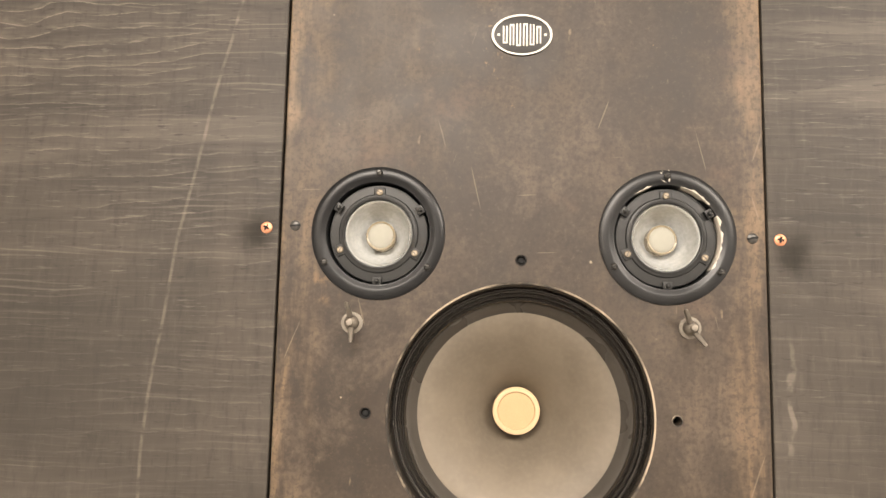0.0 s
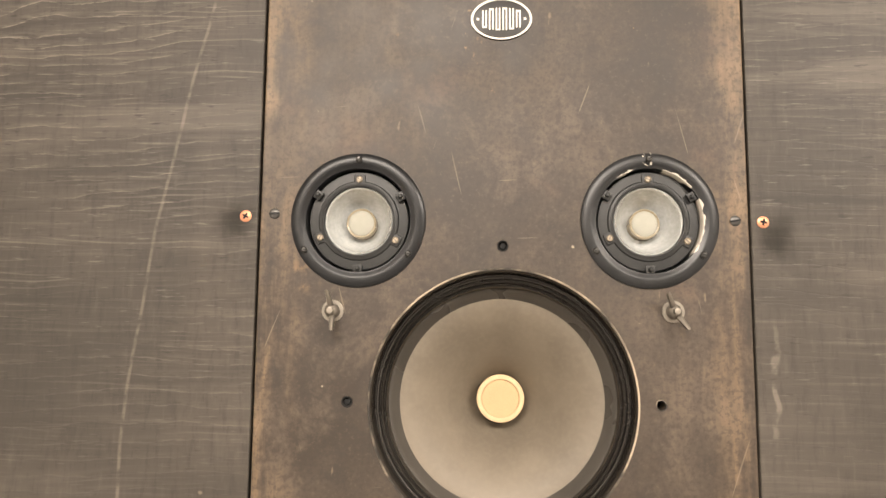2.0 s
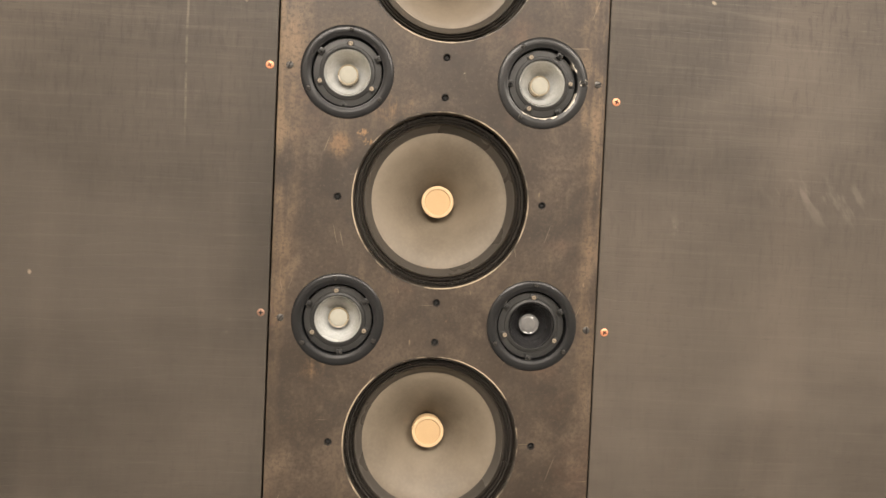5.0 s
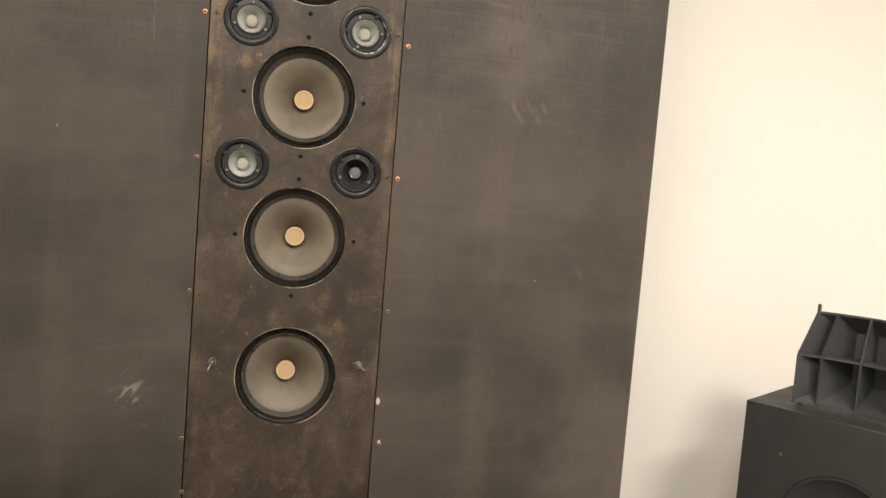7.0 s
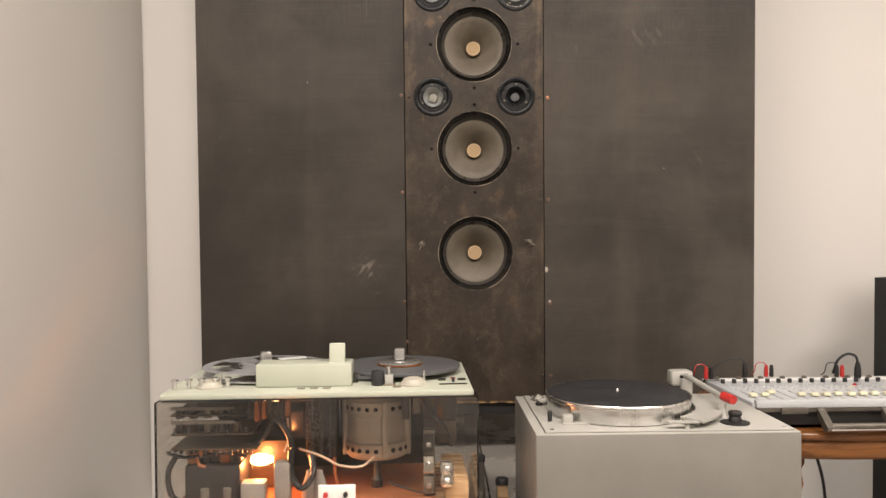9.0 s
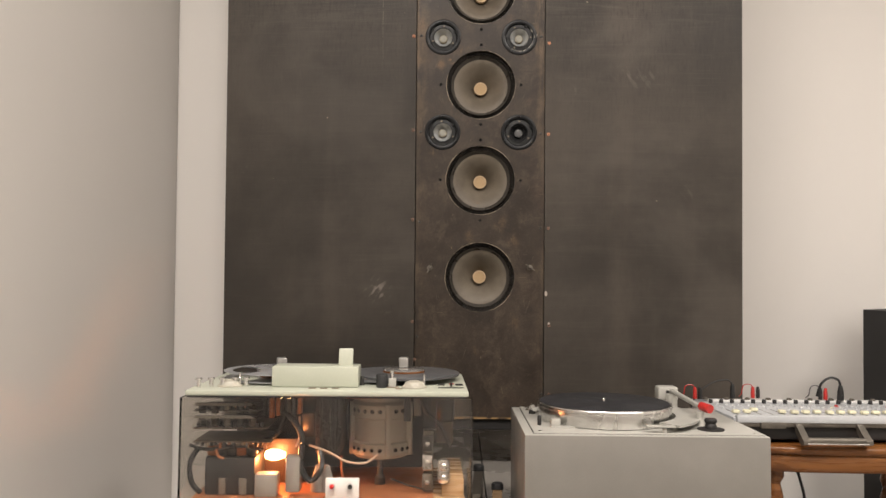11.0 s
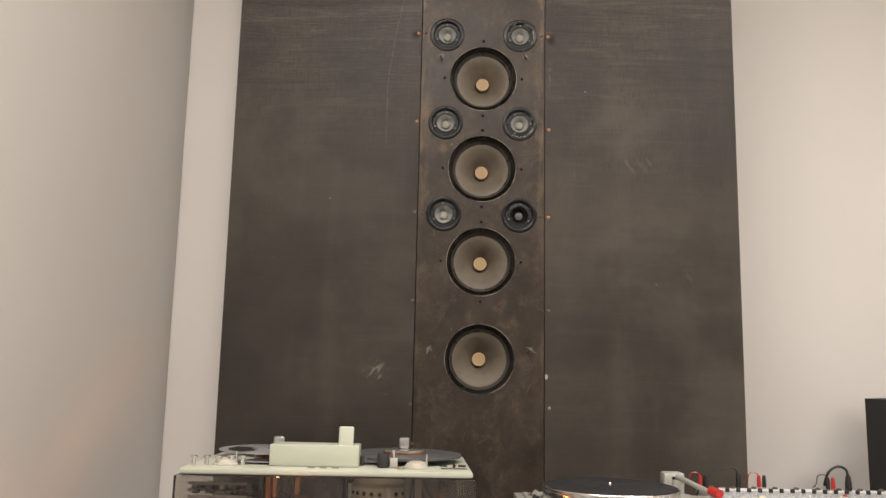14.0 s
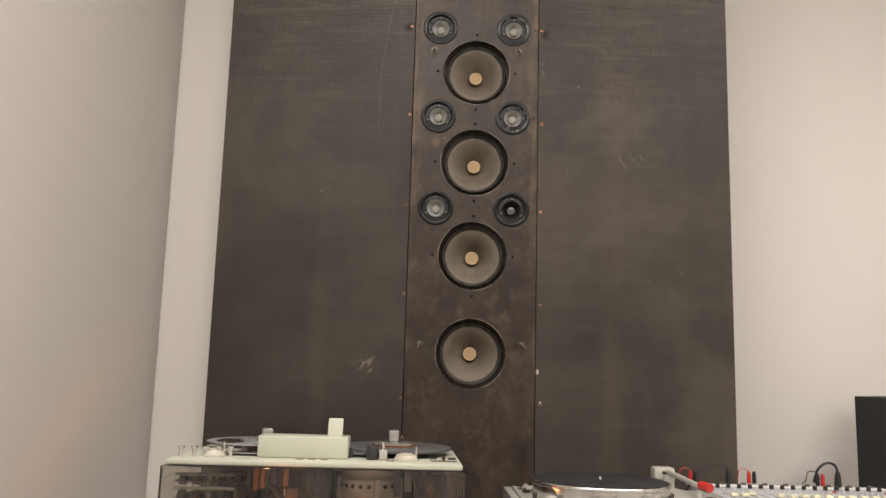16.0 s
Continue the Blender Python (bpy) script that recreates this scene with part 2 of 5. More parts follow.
def worn_board(name):
    """The brown-black front board, mottled and rubbed to bare wood along its edges."""
    n = Nodes(name)
    x, y, z = n.xyz()
    cloud, mid, small = n.noise(6, 6, 0.68), n.noise(22, 5, 0.7), n.noise(75, 4, 0.7)
    drag = n.noise(1, 5, 0.65, n.scaled(42, 40, 6))
    high = n.ramp(z, 0.5, 1.5)
    base = n.mix(n.ramp(cloud, 0.36, 0.66), (0.0234, 0.0171, 0.0125), (0.0452, 0.0342, 0.0249))
    base = n.mix(n.m("MULTIPLY", n.ramp(mid, 0.48, 0.72), 0.5), base, (0.0701, 0.0514, 0.0366))
    base = n.mix(n.m("MULTIPLY", n.m("MULTIPLY", n.ramp(drag, 0.52, 0.74), n.ramp(cloud, 0.42, 0.6)), n.ramp(z, 0.5, 1.2, 0.2, 0.55)), base, (0.1051, 0.0763, 0.0514))
    base = n.mix(n.m("MULTIPLY", n.ramp(small, 0.58, 0.74), 0.3), base, (0.0935, 0.0638, 0.0420))
    base = n.mix(n.m("MULTIPLY", n.ramp(n.noise(11, 5, 0.7, n.scaled(1, 1, 1, (9, 0, 4))), 0.55, 0.68), 0.55), base, (0.0186, 0.0147, 0.0117))
    blot = n.noise(13, 7, 0.72, n.scaled(1, 1, 0.8, (21, 0, 7)), 0.3)
    base = n.mix(n.m("MULTIPLY", n.ramp(blot, 0.50, 0.64), 0.5), base, (0.085, 0.064, 0.046))
    base = n.mix(n.m("MULTIPLY", n.ramp(blot, 0.47, 0.36), 0.7), base, (0.022, 0.0175, 0.014))
    base = n.mix(n.m("MULTIPLY", n.ramp(n.noise(9, 4, 0.6, n.scaled(1, 1, 1, (2, 0, 9))), 0.56, 0.68), n.ramp(z, 0.6, 1.2, 0.12, 0.35)), base, (0.105, 0.062, 0.042))
    edge = n.ramp(n.m("ADD", n.m("ABSOLUTE", x), n.m("MULTIPLY", n.m("SUBTRACT", mid, 0.5), 0.05)), 0.150, 0.184)
    bare = n.m("MULTIPLY", n.m("MULTIPLY", edge, n.ramp(z, 0.8, 1.4, 0.14, 1.0)), n.ramp(n.m("ADD", n.m("MULTIPLY", drag, 0.55), n.m("MULTIPLY", cloud, 0.45)), 0.42, 0.60))
    base = n.mix(n.m("MULTIPLY", bare, 0.78), base, (0.1800, 0.1220, 0.0720))
    spots = n.m("MULTIPLY", n.ramp(n.noise(26, 5, 0.75, n.scaled(1, 1, 0.7, (3, 0, 0))), 0.63, 0.69), n.ramp(n.noise(5, 3), 0.47, 0.6))
    base = n.mix(n.m("MULTIPLY", spots, n.ramp(z, 0.6, 1.25, 0.12, 0.75)), base, (0.2103, 0.1246, 0.0623))
    # paint lost at places beside the woofers
    for px, pz, pr in ((-0.060, 1.230, 0.034), (0.0662, 0.7009, 0.0350), (0.0997, 0.6542, 0.0273), (-0.155, 1.495, 0.018), (0.0156, 0.5179, 0.0234), (-0.03, 0.665, 0.025), (0.0000, 0.3333, 0.0234), (0.1012, 0.4128, 0.0234), (-0.12, 1.175, 0.02), (-0.14, 0.92, 0.02)):
        u, v = n.m("SUBTRACT", x, px), n.m("SUBTRACT", z, pz)
        far = n.m("SQRT", n.m("ADD", n.m("MULTIPLY", u, u), n.m("MULTIPLY", v, v)))
        lost = n.m("MULTIPLY", n.ramp(far, pr, pr * 0.3), n.ramp(n.m("ADD", n.m("MULTIPLY", mid, 0.5), n.m("MULTIPLY", drag, 0.5)), 0.47, 0.58))
        base = n.mix(n.m("MULTIPLY", lost, 0.5 if pz > 0.8 else 0.2), base, (0.2025, 0.1207, 0.0608))
    nicks = n.ramp(n.noise(1, 2, 0.5, n.scaled(90, 1, 28)), 0.72, 0.76)
    base = n.mix(n.m("MULTIPLY", nicks, 0.5), base, (0.1869, 0.1402, 0.0935))
    specks = n.ramp(n.noise(120, 1, 0.4), 0.80, 0.84)
    base = n.mix(n.m("MULTIPLY", specks, 0.7), base, (0.2804, 0.2336, 0.1713))
    grit = n.noise(240, 3, 0.7)
    base = n.mix(n.m("MULTIPLY", n.ramp(grit, 0.52, 0.38), 0.45), base, (0.0200, 0.0155, 0.0120))
    base = n.mix(n.m("MULTIPLY", n.ramp(grit, 0.56, 0.70), 0.22), base, (0.1100, 0.0820, 0.0580))
    for sx, sz, tilt, move in ((300, 13, 0.25, 2.0), (280, 11, -0.35, 7.0), (16, 330, 0.05, 4.0)):
        u = n.m("ADD", n.m("MULTIPLY", n.m("ADD", x, n.m("MULTIPLY", z, tilt)), sx), move)
        v = n.m("ADD", n.m("MULTIPLY", n.m("SUBTRACT", z, n.m("MULTIPLY", x, tilt)), sz), move)
        c = n.t.nodes.new("ShaderNodeCombineXYZ")
        n.put(u, c.inputs[0]), n.put(v, c.inputs[2])
        cut = n.ramp(n.noise(1, 1, 0.4, c.outputs[0]), 0.755, 0.775)
        base = n.mix(n.m("MULTIPLY", cut, 0.34), base, (0.17, 0.135, 0.098))
    foot = n.m("MULTIPLY", n.ramp(z, 0.139, 0.133), n.ramp(n.noise(26, 3), 0.4, 0.55))
    base = n.mix(foot, base, (0.3271, 0.2103, 0.0935))
    return n.done(base, n.ramp(n.m("ADD", n.m("MULTIPLY", cloud, 0.5), n.m("MULTIPLY", mid, 0.5)), 0.35, 0.65, 0.42, 0.54), 0.0, n.m("ADD", drag, small), 0.10, 0.001, Specular_IOR_Level=0.3)


def worn_glint_rim(name):
    """Paint rubbed off the saw-cut edge, its pale patches also holding the edge's glint."""
    n = Nodes(name)
    f = n.ramp(n.noise(16, 4, 0.65), 0.40, 0.58)
    return n.done(n.mix(f, (0.012, 0.010, 0.008), (0.30, 0.245, 0.18)), 0.42, 0.0, n.noise(120), 0.1, 0.0005)


def chipped_enamel(name):
    n = Nodes(name)
    x, y, z = n.xyz()
    r = n.m("SQRT", n.m("ADD", n.m("MULTIPLY", x, x), n.m("MULTIPLY", z, z)))
    chip = n.m("MULTIPLY", n.ramp(n.m("ADD", r, n.m("MULTIPLY", n.m("SUBTRACT", n.noise(160, 3), 0.5), 0.006)), 0.0422, 0.0418), n.m("MULTIPLY", n.ramp(n.noise(36, 2, 0.4), 0.45, 0.47), n.ramp(n.m("ADD", x, n.m("MULTIPLY", z, 0.9)), 0.004, 0.012)))
    up = n.m("SUBTRACT", z, 0.0485)
    near = n.m("SQRT", n.m("ADD", n.m("MULTIPLY", x, x), n.m("MULTIPLY", up, up)))
    chip = n.m("MAXIMUM", chip, n.m("MULTIPLY", n.ramp(near, 0.0060, 0.0050), n.ramp(n.noise(190, 2), 0.54, 0.57)))
    base = n.mix(n.ramp(n.noise(40, 3), 0.3, 0.7), (0.007, 0.0075, 0.008), (0.012, 0.0125, 0.0135))
    return n.done(n.mix(chip, base, (0.40, 0.37, 0.32)), 0.34, 0.0, n.noise(150, 2), 0.06, 0.0004, Specular_IOR_Level=0.3)


def cone_paper(name):
    n = Nodes(name)
    x, y, z = n.xyz()
    r = n.m("SQRT", n.m("ADD", n.m("MULTIPLY", x, x), n.m("MULTIPLY", z, z)))
    felt, cloud = n.noise(260, 3), n.noise(16, 4)
    rings = n.m("SINE", n.m("MULTIPLY", r, 900))
    base = n.mix(n.ramp(cloud, 0.3, 0.7), (0.0805, 0.0655, 0.0475), (0.1170, 0.0960, 0.0705))
    base = n.mix(n.m("MULTIPLY", n.ramp(felt, 0.4, 0.7), 0.16), base, (0.1498, 0.1240, 0.0911))
    return n.done(base, 0.60, 0.0, n.m("ADD", felt, n.m("MULTIPLY", rings, 0.15)), 0.05, 0.0006)


def plaster(name, c, rough=0.85):
    n = Nodes(name)
    big, fine = n.noise(0.9, 4), n.noise(70, 4, 0.6)
    base = n.mix(n.ramp(big, 0.3, 0.7), tuple(v * 0.96 for v in c), c)
    base = n.mix(n.m("MULTIPLY", n.ramp(n.noise(6, 5, 0.7), 0.55, 0.8), 0.12), base, tuple(v * 0.86 for v in c))
    return n.done(base, rough, 0.0, fine, 0.10, 0.001)


def polished_wood(name, a, b, scale=1.0):
    n = Nodes(name)
    grain = n.noise(1, 5, 0.6, n.scaled(3 * scale, 60 * scale, 60 * scale), 0.4)
    return n.done(n.mix(n.ramp(grain, 0.3, 0.72), a, b), n.ramp(grain, 0.3, 0.7, 0.22, 0.34), 0.0, grain, 0.05, 0.0006)


def floor_tile(name):
    n = Nodes(name)
    cloud, fine = n.noise(4, 5, 0.6), n.noise(160, 3)
    base = n.mix(n.ramp(cloud, 0.3, 0.7), (0.20, 0.185, 0.165), (0.26, 0.24, 0.215))
    base = n.mix(n.m("MULTIPLY", n.ramp(fine, 0.5, 0.7), 0.25), base, (0.32, 0.30, 0.27))
    base = n.mix(n.m("MULTIPLY", n.rand(), 0.15), base, (0.17, 0.16, 0.15))
    return n.done(base, n.ramp(cloud, 0.3, 0.7, 0.22, 0.32), 0.0, fine, 0.03, 0.0004)


M_PLY_L, M_PLY_R = stained_ply("black_stained_plywood", 1.3), stained_ply("black_stained_plywood_mate", 4.7)
M_BOARD, M_RIM = worn_board("worn_brown_board"), worn_glint_rim("worn_glint_edge")
# near-black puts the shade inside holes, slots and wells into the colour
M_DARK = simple("dark_cavity", (0.006, 0.006, 0.006), 0.9)
M_BLACK = simple("black_paint", (0.014, 0.013, 0.0125), 0.5)
M_GLOSSBLACK = simple("glossy_black_lacquer", (0.018, 0.0155, 0.013), 0.26, vary=0.3, Specular_IOR_Level=0.5)
M_RUBBER = simple("dull_black_rubber", (0.018, 0.018, 0.0185), 0.62)
M_ENAMEL, M_CHIP = simple("black_enamel", (0.0070, 0.0075, 0.0083), 0.33, Specular_IOR_Level=0.24), chipped_enamel("chipped_black_enamel")
M_FRAME = simple("grey_black_casting", (0.014, 0.0145, 0.0145), 0.46, scale=60, Specular_IOR_Level=0.3)
M_PAPER = cone_paper("brown_grey_cone_paper")
M_CAP = simple("cream_felt_cap", (0.345, 0.238, 0.128), 0.8, vary=0.1, scale=120)
M_CAPRIM = simple("pale_cream_rim", (0.42, 0.30, 0.175), 0.7, vary=0.06)
M_CLEAR = simple("milky_plastic_cone", (0.46, 0.485, 0.49), 0.22, vary=0.25, scale=60, bump=0.0, Transmission_Weight=0.30, Specular_IOR_Level=1.0, Coat_Weight=1.0, Coat_Roughness=0.08)
M_DOME = simple("ivory_plastic_dome", (0.255, 0.25, 0.215), 0.75, vary=0.06, bump=0.0, Specular_IOR_Level=0.2)
M_AMBER = simple("amber_plastic_rim", (0.30, 0.25, 0.17), 0.3, vary=0.1, bump=0.0, Transmission_Weight=0.3)
M_SURR = simple("dark_grey_cloth", (0.038, 0.034, 0.029), 0.30, scale=90)
M_TDARK = simple("black_plastic_cone", (0.020, 0.020, 0.021), 0.2, vary=0.3)
M_TDDOME = simple("smoky_plastic_dome", (0.10, 0.10, 0.10), 0.2)
M_BRASS = simple("dull_brass", (0.24, 0.20, 0.15), 0.5, 0.4, scale=200)
M_COPPER = simple("copper_plate", (0.50, 0.22, 0.125), 0.42, 0.7, scale=200)
M_NICKEL = simple("dull_nickel", (0.44, 0.43, 0.41), 0.34, 0.8, vary=0.15, scale=120)
M_TARNISH = simple("tarnished_copper", (0.20, 0.115, 0.08), 0.5, 0.5, scale=200)
M_STEEL = simple("aged_steel", (0.16, 0.143, 0.12), 0.5, 0.7, scale=200)
M_DSTEEL = simple("blackened_steel", (0.055, 0.053, 0.05), 0.36, 0.7, scale=200)
M_CHROME = simple("bright_metal", (0.78, 0.77, 0.75), 0.16, 1.0, vary=0.06, scale=100)
M_ALU = simple("turned_aluminium", (0.74, 0.73, 0.71), 0.20, 0.92, vary=0.05, scale=8, bump=0.0)
n = Nodes("reflection_banded_metal")
# lighter and darker upright bands put the rim's reflections into the colour
turn = n.noise(1, 3, 0.5, n.scaled(22, 22, 6))
n.done(n.mix(n.ramp(turn, 0.3, 0.7), (0.58, 0.57, 0.55), (0.80, 0.79, 0.77)), n.ramp(turn, 0.3, 0.7, 0.20, 0.32), 1.0)
M_PLATTER = n.mat
M_SILVER = simple("silver_print", (0.33, 0.315, 0.28), 0.4, 0.3, vary=0.08)
# M_WALLG is a greyer tone than M_WALL
M_WALL, M_WALLG = plaster("white_wall_paint", (0.80, 0.77, 0.73)), plaster("grey_beige_plaster", (0.58, 0.552, 0.515))
M_REEL = simple("satin_reel_metal", (0.50, 0.50, 0.51), 0.3, 0.55, vary=0.1)
M_SLAB = floor_tile("grey_stone_slab")
M_TILE, M_GROUT = floor_tile("grey_stone_tile"), simple("dark_grout", (0.09, 0.085, 0.08), 0.9)
M_GREYPAINT = simple("grey_hammer_paint", (0.20, 0.188, 0.168), 0.36, vary=0.07, scale=60)
M_PLATE = simple("light_grey_deck_paint", (0.38, 0.37, 0.335), 0.34, vary=0.05, scale=60)
M_CREAM = simple("cream_deck_paint", (0.44, 0.455, 0.37), 0.36, vary=0.05, scale=40)
M_MAT = simple("black_platter_mat", (0.018, 0.018, 0.020), 0.55, scale=90)
M_TAPE = simple("slate_tape_pack", (0.082, 0.083, 0.086), 0.34, vary=0.15)
M_RED, M_IVORY = simple("red_plastic", (0.44, 0.028, 0.024), 0.3), simple("ivory_plastic", (0.68, 0.65, 0.47), 0.35)
M_WHITEP = simple("white_enamel_panel", (0.72, 0.71, 0.69), 0.35, vary=0.05)
M_PANEL = simple("pale_grey_mixer_face", (0.46, 0.47, 0.48), 0.36, vary=0.08)
M_WOOD = polished_wood("polished_red_brown_wood", (0.11, 0.038, 0.010), (0.22, 0.085, 0.022))
M_PINE = polished_wood("plain_plywood", (0.33, 0.20, 0.10), (0.43, 0.285, 0.155))
M_PCB = simple("brown_circuit_board", (0.035, 0.022, 0.012), 0.4, scale=120)
M_MOTOR = simple("cream_motor_paint", (0.40, 0.375, 0.31), 0.45, scale=60)
M_CABLE = simple("black_cable_sheath", (0.012, 0.012, 0.012), 0.45)
M_WIRE = simple("pale_wire_sheath", (0.62, 0.45, 0.32), 0.5)
M_ORANGE = simple("copper_winding", (0.32, 0.12, 0.05), 0.4, 0.3, scale=200)
M_HORN = simple("dark_grey_cast_horn", (0.045, 0.0455, 0.047), 0.55, scale=50)
M_SPKR = simple("textured_black_paint", (0.022, 0.021, 0.020), 0.6, scale=200, bump=0.3)
M_CEIL = plaster("ceiling_paint", (0.82, 0.80, 0.76))

n = Nodes("clear_acrylic")
n.done((0.88, 0.85, 0.81), n.ramp(n.noise(30, 3), 0.3, 0.75, 0.0, 0.04), 0.0, Transmission_Weight=1.0, IOR=1.45)
M_ACRYLIC = n.mat
n = Nodes("lamp_glow")
n.done((1.0, 0.7, 0.4), 0.4, 0.0, Emission_Color=(1.0, 0.55, 0.22), Emission_Strength=16.0)
M_GLOW = n.mat


# ---- building helpers ----
def part(name, bm, material, parent=None, label="", smooth=False):
    me = bpy.data.meshes.new(name)
    bm.to_mesh(me)
    bm.free()
    for mt in material if isinstance(material, (list, tuple)) else [material]:
        me.materials.append(mt)
    if smooth:
        me.polygons.foreach_set("use_smooth", [True] * len(me.polygons))
        me.set_sharp_from_angle(angle=radians(38))
    ob = new(name, me)
    ob.parent = parent
    if label:
        ob["label"] = label
    return ob


def empty(name, m=None, **tags):
    ob = new(name)
    ob.empty_display_size = 0.02
    if m is not None:
        ob.matrix_basis = m
    return tagged(ob, **tags)


def box(x0, x1, y0, y1, z0, z1, bevel=0.0, bm=None, segs=2):
    bm = bm or bmesh.new()
    m = Matrix.LocRotScale(((x0 + x1) / 2, (y0 + y1) / 2, (z0 + z1) / 2), None, (x1 - x0, y1 - y0, z1 - z0))
    made = bmesh.ops.create_cube(bm, size=1, matrix=m)["verts"]
    if bevel:
        edges = list({e for v in made for e in v.link_edges})
        bmesh.ops.bevel(bm, geom=edges, offset=bevel, segments=segs, profile=0.5, affect="EDGES")
    return bm


def lathe(profile, centre=(0, 0, 0), axis="y", segs=48, bm=None, closed=False):
    """Turns (radius, height) round an axis; heights run along +axis. Radius 0 makes a pole."""
    bm = bm or bmesh.new()
    rings = []
    for r, h in profile:
        ring = []
        for k in range(1 if r <= 0 else segs):
            a = 2 * math.pi * k / segs
            u, v = r * math.cos(a), r * math.sin(a)
            p = {"y": (u, h, v), "z": (u, v, h), "x": (h, u, v)}[axis]
            ring.append(bm.verts.new(Vector(centre) + Vector(p)))
        rings.append(ring)
    for a, b in zip(rings, rings[1:] + (rings[:1] if closed else [])):
        for k in range(segs):
            q = [a[k % len(a)], a[(k + 1) % len(a)], b[(k + 1) % len(b)], b[k % len(b)]]
            q = list(dict.fromkeys(q))
            if len(q) > 2:
                bm.faces.new(q)
    bmesh.ops.recalc_face_normals(bm, faces=bm.faces)
    return bm


def rod(a, b, r, segs=12, bm=None, r2=None):
    bm = bm or bmesh.new()
    a, b = Vector(a), Vector(b)
    m = Matrix.Translation((a + b) / 2) @ (b - a).to_track_quat("Z", "Y").to_matrix().to_4x4()
    bmesh.ops.create_cone(bm, cap_ends=True, segments=segs, radius1=r, radius2=r if r2 is None else r2, depth=(b - a).length, matrix=m)
    return bm


def cord(points, r, segs=8, steps=10):
    """A round cord through points, smoothed."""
    ps = [Vector(p) for p in points]
    line = []
    for i in range(len(ps) - 1):
        p0, p1, p2, p3 = ps[max(0, i - 1)], ps[i], ps[i + 1], ps[min(len(ps) - 1, i + 2)]
        for k in range(steps):
            t = k / steps
            line.append(0.5 * (2 * p1 + (p2 - p0) * t + (2 * p0 - 5 * p1 + 4 * p2 - p3) * t * t + (3 * p1 - p0 - 3 * p2 + p3) * t**3))
    line.append(ps[-1])
    bm = bmesh.new()
    rings = []
    for i, p in enumerate(line):
        d = line[min(i + 1, len(line) - 1)] - line[max(i - 1, 0)]
        q = d.to_track_quat("Z", "Y")
        rings.append([bm.verts.new(p + q @ Vector((r * math.cos(2 * math.pi * k / segs), r * math.sin(2 * math.pi * k / segs), 0))) for k in range(segs)])
    for a, b in zip(rings, rings[1:]):
        for k in range(segs):
            bm.faces.new((a[k], a[(k + 1) % segs], b[(k + 1) % segs], b[k]))
    bm.faces.new(rings[0][::-1])
    bm.faces.new(rings[-1])
    return bm


def holed_plate(name, outline, holes, thick, bevel, material, parent=None, label=""):
    """A plate in the x-z plane, front face at y = 0, with round holes (x, z, r)."""
    cu = bpy.data.curves.new(name, "CURVE")
    cu.dimensions, cu.fill_mode = "2D", "BOTH"
    cu.extrude, cu.bevel_depth, cu.bevel_resolution, cu.offset = thick / 2 - bevel, bevel, 1, -bevel
    loops = [outline] + [[(x + r * math.cos(2 * math.pi * k / n), z + r * math.sin(2 * math.pi * k / n)) for k in range(n)] for x, z, r in holes for n in [72 if r > 0.02 else 14]]
    for loop in loops:
        sp = cu.splines.new("POLY")
        sp.points.add(len(loop) - 1)
        for p, (x, z) in zip(sp.points, loop):
            p.co = (x, z, 0, 1)
        sp.use_cyclic_u = True
    tmp = bpy.data.objects.new(name, cu)
    scene.collection.objects.link(tmp)
    me = bpy.data.meshes.new_from_object(tmp.evaluated_get(bpy.context.evaluated_depsgraph_get()))
    bpy.data.objects.remove(tmp)
    me.transform(Matrix.Translation((0, thick / 2, 0)) @ pose(0, 0, 0, 90))
    me.materials.clear()
    me.materials.append(material)
    me.name = name
    ob = new(name, me)
    ob.parent = parent
    if label:
        ob["label"] = label
    return ob


# ---- the room ----
tagged(part("floor", box(-3.2, WX1 + 0.2, WY0 - 0.2, WY1 + 0.2, LOW - 0.12, LOW - 0.004), M_GROUT), "grey stone tile floor with dark joints", "floor", kind="structure")
floor = bpy.data.objects["floor"]
tagged(part("wall_north", box(-3.2, WX1 + 0.2, WY1, WY1 + 0.16, LOW, CEIL), M_WALL), "plain white painted plaster wall behind the baffle", "wall", kind="structure")
tagged(part("wall_west", box(WX0 - 0.16, WX0, WY0, 0.262, LOW, CEIL, 0.004), M_WALLG), "grey-beige partition wall, smooth plaster", "wall", kind="structure")
tagged(part("wall_pier", box(-1.2, -0.46, 0.268, WY1, LOW, CEIL), M_WALL), "plain white painted plaster wall beside the partition", "wall", kind="structure")
tagged(part("wall_alcove", box(-3.2, -3.04, WY0, WY1, LOW, CEIL), M_WALL), "plain white painted wall closing the room", "wall", kind="structure")
tagged(part("wall_east", box(WX1, WX1 + 0.16, WY0, WY1, LOW, CEIL), M_WALL), "plain white painted wall closing the room", "wall", kind="structure")
tagged(part("wall_south", box(-3.2, WX1 + 0.2, WY0 - 0.16, WY0, LOW, CEIL), M_WALL), "plain white painted wall closing the room", "wall", kind="structure")
tagged(part("ceiling", box(-3.2, WX1 + 0.2, WY0 - 0.2, WY1 + 0.2, CEIL, CEIL + 0.1), M_CEIL), "plain white painted ceiling", "ceiling", kind="structure")

# ---- the baffle ----
BOT, TOP = 0.131, 2.12
WOOF = [(0.0, 1.400), (0.0, 1.1165), (0.0, 0.833), (0.0, 0.5465)]
TWEET = [(s * 0.1128, z) for z in (1.540, 1.258, 0.975) for s in (-1, 1)]
HOLES = [(0, 1.520), (0, 1.281), (0, 1.235), (0, 0.998), (0, 0.952), (0, 0.714)] + [(s * 0.1185, z) for z in (1.400, 1.116, 0.833) for s in (-1, 1)]

